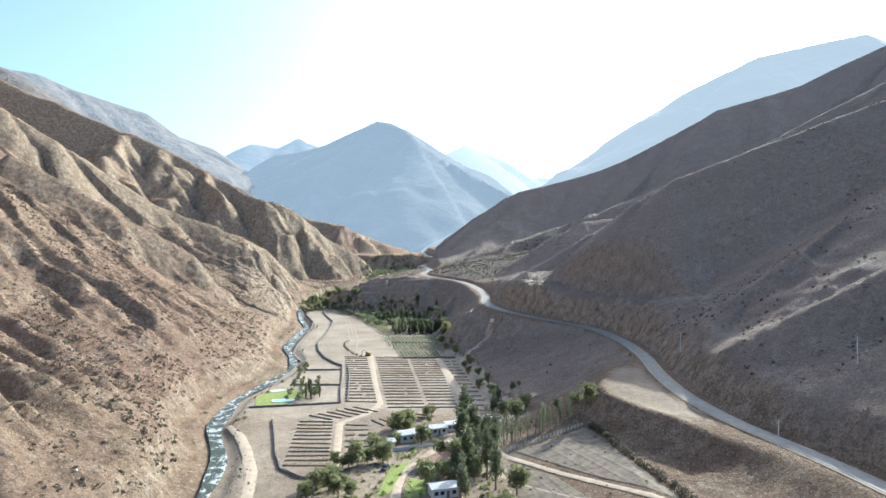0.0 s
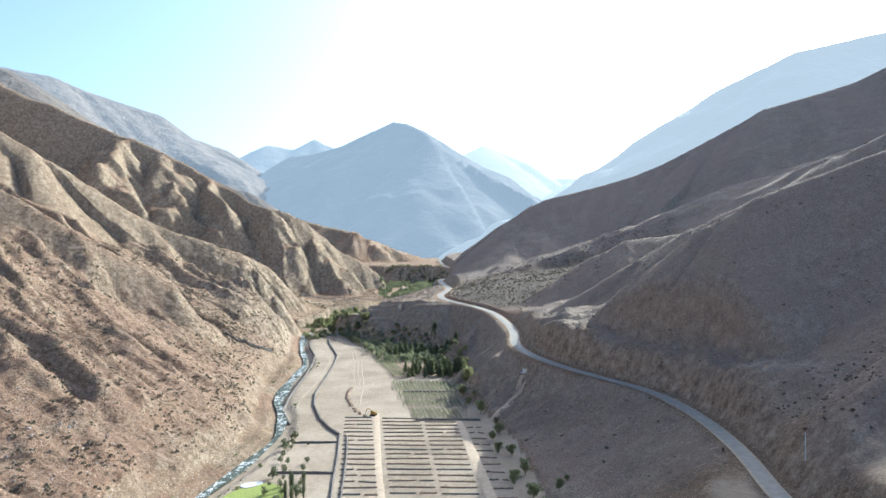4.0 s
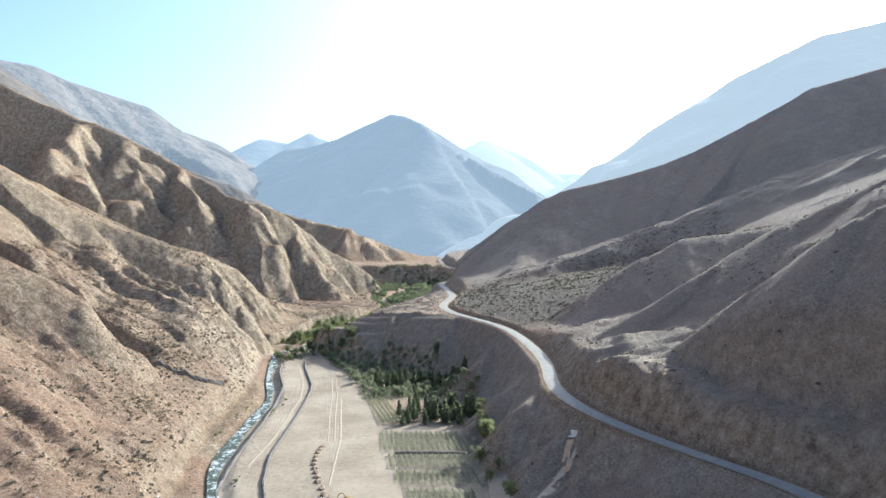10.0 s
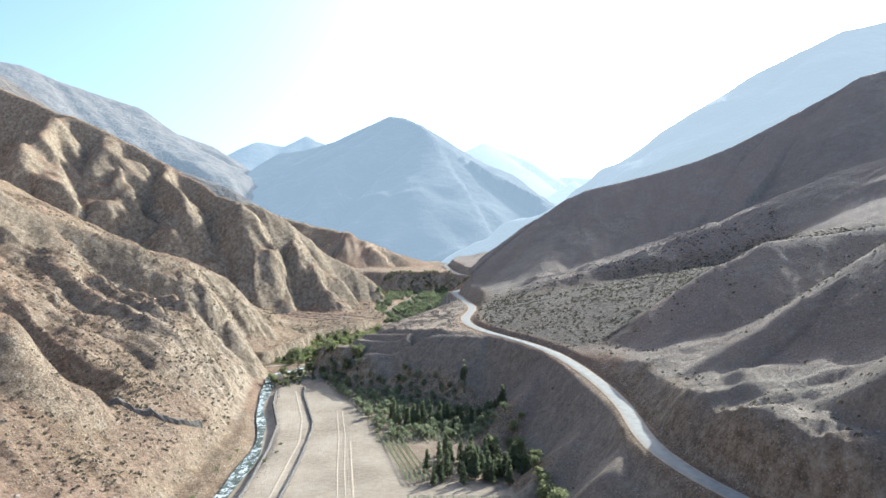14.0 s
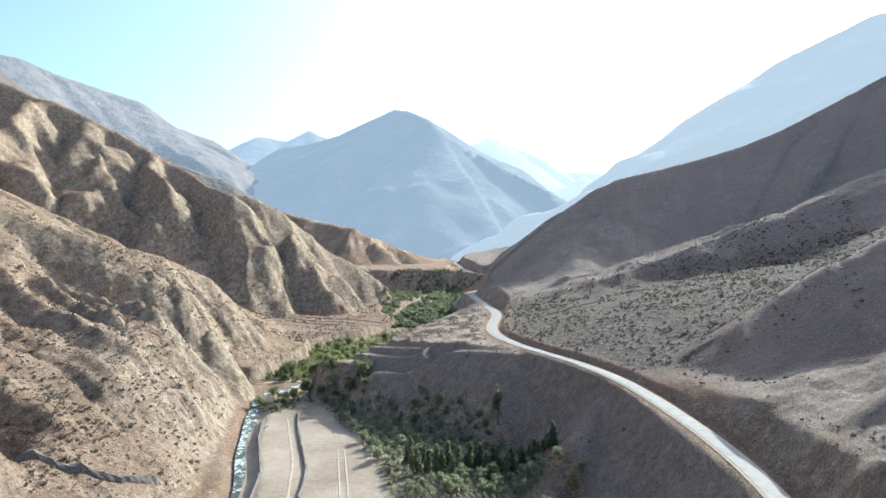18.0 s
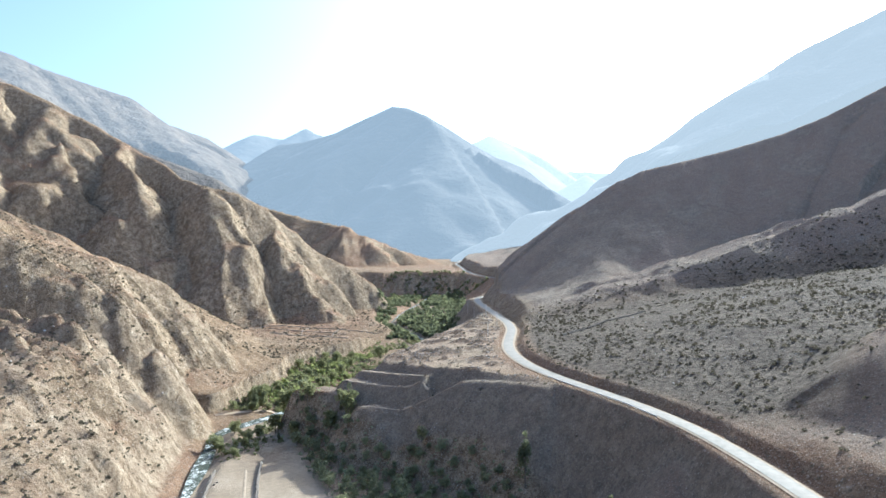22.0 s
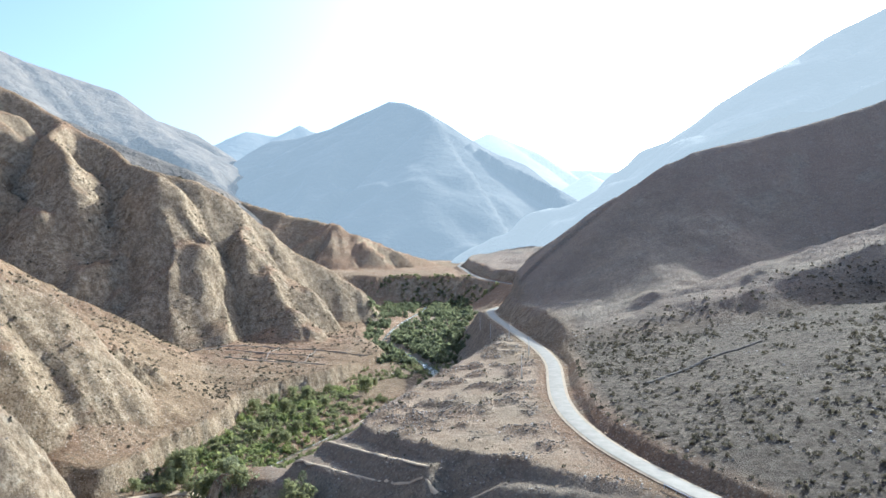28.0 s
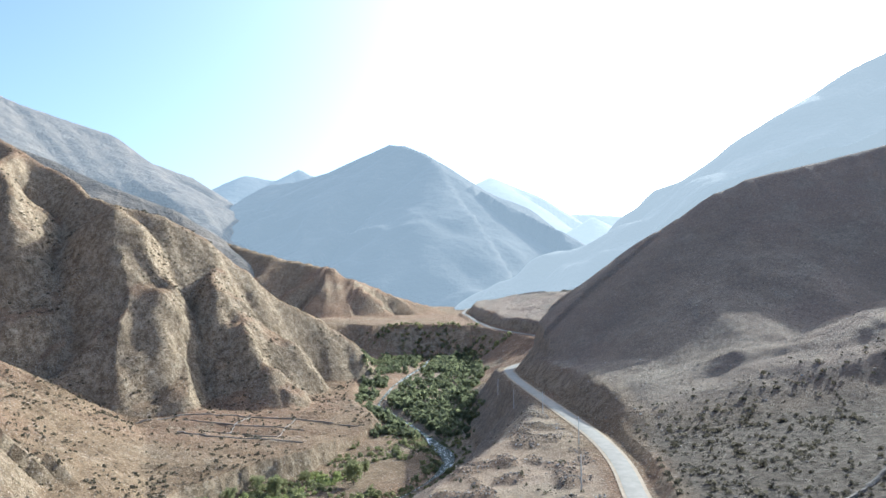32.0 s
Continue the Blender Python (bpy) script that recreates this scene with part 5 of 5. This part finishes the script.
# ---- trees ----
rng = np.random.RandomState(23)
euca = [make_tree("eucalyptus_tree", "tall grey-green eucalyptus tree beside the hamlet", "hamlet eucalyptus", 24, "tall", LEAF_EUCA, 30 + k, 1250, 0.5) for k in range(3)]
plant(euca, [(6, 203), (12, 208), (13, 199), (7, 240), (10, 226), (8, 214), (15, 233), (9, 219), (4, 210), (17, 222), (21, 287), (24, 296), (12, 246), (5, 196), (16, 204), (-25, 668), (-96, 739), (8, 266), (11, 248), (13, 241), (14, 213), (19, 241)], rng, 0.6, 1.0)
plant(euca, [(float(bench_edge(yy)) + rng.uniform(4, 24), yy) for yy in np.linspace(792, 842, 17)] + [(-128, 742), (-122, 752), (-100, 742)], rng, 0.32, 0.55)
poplar = [make_tree("poplar_tree", "slim dark columnar tree near the lawn", "columnar trees", 12, "column", LEAF_PINE, 40 + k, 700, 0.35) for k in range(2)]
plant(poplar, [(-66, 323), (-65, 329), (-63, 320), (-62, 335), (-67, 335), (-60, 326), (-40, 203), (-39, 207)], rng, 0.6, 1.1)
broad = [make_tree("broadleaf_tree", "rounded olive-green broadleaf tree on dry ground", "valley broadleaf trees", 8, "round", LEAF_MIXED, 50 + k, 800, 0.42) for k in range(3)]
spots = [(-31, 199), (-34, 200), (-38, 204), (-27, 197), (-24, 238), (-22, 241), (-18, 248), (-16, 255), (-14, 266), (-16, 274), (-6, 278), (-8, 250), (-17, 251), (-5, 258), (1, 262), (-14, 262), (-1, 236), (-8, 222), (4, 222), (-5, 206), (4, 203), (-24, 241), (-26, 246), (-16, 258), (-18, 262), (-20, 268), (-14, 272), (-7, 287), (-5, 291), (38, 338), (34, 330), (52, 262), (46, 272), (56, 255), (-35, 213), (-31, 206), (-28, 198), (-40, 196), (-37, 206),
         (22, 200), (18, 190), (24, 182), (30, 276), (37, 300), (30, 292), (26, 285)]
spots += [(float(right_toe(y)) - rng.uniform(0, 10), y + rng.uniform(-3, 3)) for y in np.arange(320, 560, 7.0) if rng.uniform() < 0.5]
spots += [(rng.uniform(-2, 12), rng.uniform(196, 240)) for _ in range(16)] + [(-36 + 18 * k / 8 + rng.uniform(-1, 1), 222 + 9 * k / 8 + rng.uniform(-2, 2)) for k in range(9)]
spots = [p for p in spots if not any(abs(p[0] - a) < 6 and abs(p[1] - b) < 5 for a, b in ((-12, 257), (-3, 265), (-3, 225), (0, 200), (-19, 222))) or (abs(p[0] + 8) < 1 and abs(p[1] - 250) < 1)]
spots += [(-146 + rng.uniform(-9, 9), 735 + rng.uniform(-16, 24)) for _ in range(12)]
spots += [(-8 + rng.uniform(-10, 10), 560 + k * 6) for k in range(8)]
spots += [(-152 + rng.uniform(-14, 12), rng.uniform(790, 830)) for _ in range(14)] + [(float(bench_edge(yy)) + rng.uniform(4, 40), yy) for yy in np.linspace(832, 940, 24)]
plant(broad, spots, rng, 0.55, 1.2)
plant([copy_thing(broad[0], pose(-122, 746, 0))], [(-122, 746), (-117, 751), (-104, 738), (-100, 744), (-95, 736), (-128, 760), (-132, 752)], rng, 0.9, 1.5)
sap = [make_tree("young_tree", "thin young tree in a walled garden plot", "young garden trees", 4.5, "round", LEAF_EUCA, 70 + k, 220, 0.35) for k in range(2)]
plant(sap, [(x + rng.uniform(-1, 1), y + rng.uniform(-1.5, 1.5)) for y in range(318, 404, 9) for x in (-61 - (y - 318) * 0.16, -68 - (y - 318) * 0.16, -74 - (y - 318) * 0.12) if rng.uniform() < 0.75], rng, 0.6, 1.3)
slim = [make_tree("slender_tree", "thin sparse-leaved tree in a row behind a fence", "row of slender trees", 11, "tall", LEAF_EUCA, 75 + k, 230, 0.26) for k in range(3)]
plant(slim, [(22 + 1.5 * k + rng.uniform(-0.8, 0.8), 246 + 0.35 * k + rng.uniform(0, 9)) for k in range(22)], rng, 0.6, 1.1)
plant([copy_thing(sap[0], pose(-70, 230, 0))], [(-66 + rng.uniform(-6, 8), rng.uniform(200, 280)) for _ in range(22)], rng, 0.25, 0.5)
cone = [make_tree("windbreak_tree", "dark conical windbreak tree beside the orchard", "windbreak trees", 9, "cone", LEAF_PINE, 80 + k, 650, 0.4) for k in range(3)]
spots = [(rng.uniform(-42, 1), rng.uniform(543, 583)) for _ in range(62)] + [(-64 + 1.35 * k + rng.uniform(-1, 1), 636 - 0.35 * k + rng.uniform(-8, 8)) for k in range(44)]
plant(cone, spots, rng, 0.7, 1.25)
fruit = [make_tree("orchard_tree", "small rounded grey-green fruit tree", "orchard trees", 4.6, "round", LEAF_FRUIT, 90 + k, 300, 0.34) for k in range(3)]
edge = orchard_edge
spots = [(x + rng.uniform(-1.6, 1.6), y + rng.uniform(-1.6, 1.6)) for y in np.arange(606, 792, 5.0) for x in np.arange(-140, 0, 4.6)]
spots = [(x, y) for x, y in spots if edge(y) < x < right_toe(y) - 2 and rng.uniform() < 0.92 and not (x > -66 and 622 < y < 646)]
plant(fruit, spots, rng, 0.65, 1.25)


def vine_row(length, seed):
    r = np.random.RandomState(seed)
    ob = thing("vine_row", "row of low trellised vines on dry soil", "vine row", "vineyard rows")
    n = int(length / 0.9)
    blobs = [(r.uniform(-0.15, 0.15), (k + 0.5) / n * length, 1.0, 0.42, 0.6, r.uniform(0.35, 0.6)) for k in range(n) if r.uniform() < 0.9]
    v, f = leaves(blobs, n * 13, 0.27, r)
    tagged(part("vines", mesh_of("vines", v, f, LEAF_FRUIT), ob), kind="stuff")
    post = box_mesh("post", (0.1, 0.1, 1.8), WOOD_POLE)
    for k in range(5):
        part("post", post, ob).matrix_basis = Matrix.Translation((0, length * k / 4, -0.1))
    return ob


first = {}
for y0, y1, xa, xb in ((436, 456, -26, -1), (461, 476, -33, 0), (480, 497, -38, -1), (501, 530, -43, 0), (543, 614, -48, -38), (600, 618, -54, -6)):
    row = vine_row(y1 - y0, int(y0))
    for k, x in enumerate(np.arange(xa, xb, 2.4)):
        m = pose(x, y0, float(ground_at(x, (y0 + y1) / 2)[0]), 0, 0, 16 if y1 > 610 else 9)
        if k:
            copy_thing(row, m)
        else:
            row.matrix_basis = m
patch("field", [(-28, 432), (2, 432), (2, 534), (-45, 534)], FIELD_SOIL, 30, 60, 0.12, 0.05, 2.9, "dry olive-brown vineyard soil", "field")
for pts in ([(-38, 498.5), (-2, 499)], [(-26, 433.5), (8, 434)]):
    tagged(new("stone_wall", wall_mesh("stone_wall", pts, 1.0, 1.0, STONE, 5)), "low grey stone wall between vineyard blocks", "wall")

hedge = thing("hedge", "dense dry brown-green hedge at the foot of a scarp", "hedge")
r = np.random.RandomState(77)
hx, hy = np.interp(np.linspace(0, 1, 70), [0, 0.5, 1], [53, 59, 66]), np.linspace(243, 160, 70)
hz = ground_at(hx, hy)
v, f = leaves([(a + r.uniform(-1, 1), b, c + 0.8, 1.3, 1.1, 1.0) for a, b, c in zip(hx, hy, hz)], 2200, 0.4, r)
part("foliage", mesh_of("foliage", v, f, LEAF_DRY), hedge)
part("stems", mesh_of("stems", *leaves([(a, b, c + 0.2, 0.5, 0.8, 0.3) for a, b, c in zip(hx, hy, hz)], 300, 0.25, r), BARK), hedge)

# ---- uncountable cover ----
rng = np.random.RandomState(31)
dry = bush_templates(5, 8, rng, 0.7, 0.45)
lush = bush_templates(6, 34, rng, 1.0, 0.32)
tuft = bush_templates(4, 22, rng, 1.1, 0.42)


def spread(n, x0, x1, y0, y1, test, seed):
    """n random places in a box that pass the test."""
    r = np.random.RandomState(seed)
    x, y = r.uniform(x0, x1, n), r.uniform(y0, y1, n)
    keep = test(x, y, r)
    return x[keep], y[keep]


clump = lambda x, y, r, w, seed: fbm(x / w, y / w, 3, seed) + r.uniform(-0.5, 0.5, x.shape)
x, y = spread(46000, -300, -80, 150, 830, lambda x, y, r: (x < left_toe(y) - 3) & (clump(x, y, r, 22, 81) > 0.02), 1)
scatter("slope_shrubs", "scattered dry grey-brown shrubs on a rocky slope", "shrubs", dry, x, y, 0.35, 1.4, rng, LEAF_DRY)
x, y = spread(20000, -420, -100, 800, 1200, lambda x, y, r: (x < bench_edge(y) - 3) & (clump(x, y, r, 30, 82) > 0.12 - 0.15 * ((x > bench_back(y)) & (y < 1040))), 2)
scatter("bench_shrubs", "scattered dry shrubs on pale bench ground", "shrubs", dry, x, y, 0.4, 1.5, rng, LEAF_DRY)
x, y = spread(22000, -20, 240, 640, 940, lambda x, y, r: (x > road_x(y) + 8) & (y < 868 + r.uniform(-12, 12, x.shape)) & (clump(x, y, r, 18, 83) > 0.02), 3)
scatter("fan_shrubs", "dark dry shrubs dotted over a stony fan", "shrubs", dry, x, y, 0.3, 1.5, rng, LEAF_DRY)
x, y = spread(11000, 40, 280, 150, 700, lambda x, y, r: (x > road_x(y) + 14) & (clump(x, y, r, 26, 84) > 0.12), 4)
scatter("hillside_shrubs", "dry shrubs on a shaded hillside", "shrubs", dry, x, y, 0.4, 1.3, rng, LEAF_DRY)
x, y = spread(2600, -75, 90, 300, 1000, lambda x, y, r: (x > right_toe(y) + 1) & (x < road_x(y) - 6) & (clump(x, y, r, 15, 85) > 0.1), 5)
scatter("bank_shrubs", "sparse dry shrubs on the road bank", "shrubs", dry, x, y, 0.4, 1.3, rng, LEAF_DRY)
inside = lambda x, y: (x > np.maximum(left_toe(y), bench_edge(y)) + 1) & (x < right_toe(y) - 1)
near = lambda x, y: (x < bench_edge(y) + 48 - 0.28 * np.clip(y - 850, 0, 200)) & (y < 940)
x, y = spread(15000, -205, -50, 792, 1010, lambda x, y, r: inside(x, y) & (np.abs(x - river_x(y)) > 2.6) & (clump(x, y, r, 12, 86) > np.where(near(x, y), -0.2, 0.14)) & (np.hypot((x + 92) / 12, (y - 940) / 22) > 1), 6)
b = near(x, y) & (fbm(x / 11, y / 11, 3, 87) > -0.06)
scatter("green_thicket", "bright green reeds and bushes on the valley floor", "thicket", lush, x[b], y[b], 0.8, 2.8, rng, LEAF_GREEN)
scatter("riverside_thicket", "olive-green riverside bushes on the valley floor", "thicket", lush, x[~b], y[~b], 0.6, 2.4, rng, LEAF_MIXED)
x, y = spread(7000, -150, 10, 1000, 1310, lambda x, y, r: (x > river_x(y) - 45) & (x < right_toe(y) + 10) & (x > bench_edge(y) + 2) & (np.abs(x - river_x(y)) > 6) & (clump(x, y, r, 22, 88) > -0.12), 7)
scatter("far_woodland", "green woodland filling the valley floor upstream", "woodland", tuft, x, y, 1.2, 4.8, rng, LEAF_EUCA)
x, y = spread(1500, -170, -60, 150, 800, lambda x, y, r: (np.abs(np.abs(x - river_x(y)) - 9) < 2.4) & (clump(x, y, r, 16, 89) > 0.15), 8)
scatter("river_bushes", "small green bushes along the river banks", "shrubs", lush, x, y, 0.5, 1.7, rng, LEAF_MIXED)
x, y = spread(3800, -145, 0, 596, 792, lambda x, y, r: (x > edge(y) - 2) & (x < right_toe(y) + 3), 9)
scatter("orchard_undergrowth", "low green undergrowth between the orchard trees", "undergrowth", dry, x, y, 0.5, 1.3, rng, LEAF_FRUIT)
rocks = rock_templates(6, rng)
x, y = spread(62000, -90, 10, 690, 1010, lambda x, y, r: (x > right_toe(y) + 2) & (x < road_x(y) - 7) & (fbm(x / 8, y / 8, 3, 61) + 0.16 * r.uniform(-1, 1, x.shape) > np.where(x > bank_top(y), 0.04, 0.26)), 10)
scatter("terrace_rubble", "grey rubble and boulders on the road terrace", "rubble", rocks, x, y, 0.15, 0.85, rng, ROCK)
x, y = spread(5000, -15, 200, 645, 980, lambda x, y, r: (x > road_x(y) + 7) & (clump(x, y, r, 20, 91) > 0.0), 11)
x2, y2 = spread(1500, -160, 20, 1255, 1340, lambda x, y, r: (x < road_x(y) - 9) & (clump(x, y, r, 20, 95) > -0.1), 15)
scatter("terrace_edge_bushes", "dark bushes on the edge of the high terrace", "bushes", tuft, x2, y2, 1.0, 3.4, rng, LEAF_MIXED)
scatter("fan_stones", "pale loose stones on the stony fan", "stones", rocks, x, y, 0.2, 1.1, rng, ROCK)
x, y = spread(9000, -175, -50, 150, 1010, lambda x, y, r: (np.abs(x - river_x(y)) < 10) & (r.uniform(0, 1, x.shape) < 0.15 + 0.09 * np.abs(x - river_x(y))), 12)
scatter("river_boulders", "grey boulders in and beside the river", "boulders", rocks, x, y, 0.2, 1.1, rng, ROCK)
x, y = spread(16000, -300, -80, 150, 770, lambda x, y, r: (x < left_toe(y) - 1) & (clump(x, y, r, 40, 92) > 0.08 - 0.2 * (y > 640)), 13)
scatter("slope_stones", "pale loose rocks on the steep brown slope", "stones", rocks, x, y, 0.25, 1.3, rng, ROCK)
x, y = spread(1300, -165, -110, 690, 800, lambda x, y, r: ((np.hypot((x + 143) / 13, (y - 733) / 18) < 1) | (np.hypot((x + 130) / 14, (y - 765) / 26) < 1)) & (np.abs(x - river_x(y)) > 4) & (clump(x, y, r, 9, 96) > -0.1), 16)
scatter("riverbend_bushes", "olive and yellow-green bushes on the river bend", "bushes", lush, x, y, 0.6, 2.4, rng, LEAF_MIXED)
garden = lambda x, y: np.min([np.hypot(x - a, y - b) for a, b in ((-14, 199), (-14, 206), (-14, 213), (-12, 223), (-9, 229), (-7, 234), (-4, 241), (-1, 248), (3, 258), (7, 268))], 0)
x, y = spread(2600, -42, 20, 194, 272, lambda x, y, r: (garden(x, y) > 3.6) & (y < 240 + 1.2 * (x + 25)) & (clump(x, y, r, 8, 97) > 0.12), 17)
scatter("garden_undergrowth", "green and olive garden shrubs between the houses", "shrubs", lush, x, y, 0.3, 1.3, rng, LEAF_GREEN)
x, y = spread(1400, -30, 62, 150, 275, lambda x, y, r: (x > 20) & (clump(x, y, r, 10, 98) > 0.3), 18)
scatter("plot_weeds", "dry weeds and small shrubs on ploughed plots", "weeds", dry, x, y, 0.25, 0.8, rng, LEAF_DRY)
x, y = spread(2600, -150, -60, 795, 945, lambda x, y, r: (np.abs(x - river_x(y)) < 5.5) & (np.abs(x - river_x(y)) > 1.3) & inside(x, y), 19)
scatter("waterside_bushes", "olive bushes hanging over the narrow stream", "bushes", lush, x, y, 0.7, 1.9, rng, LEAF_MIXED)
# dark stone bank added to stand for the edge of a ditch
tagged(new("rubble_bank", wall_mesh("rubble_bank", [(2, 768), (18, 778), (34, 790), (52, 800)], 0.8, 0.6, STONE, 93)), "low dark stone bank added in place of a ditch edge across the stony fan", "bank")
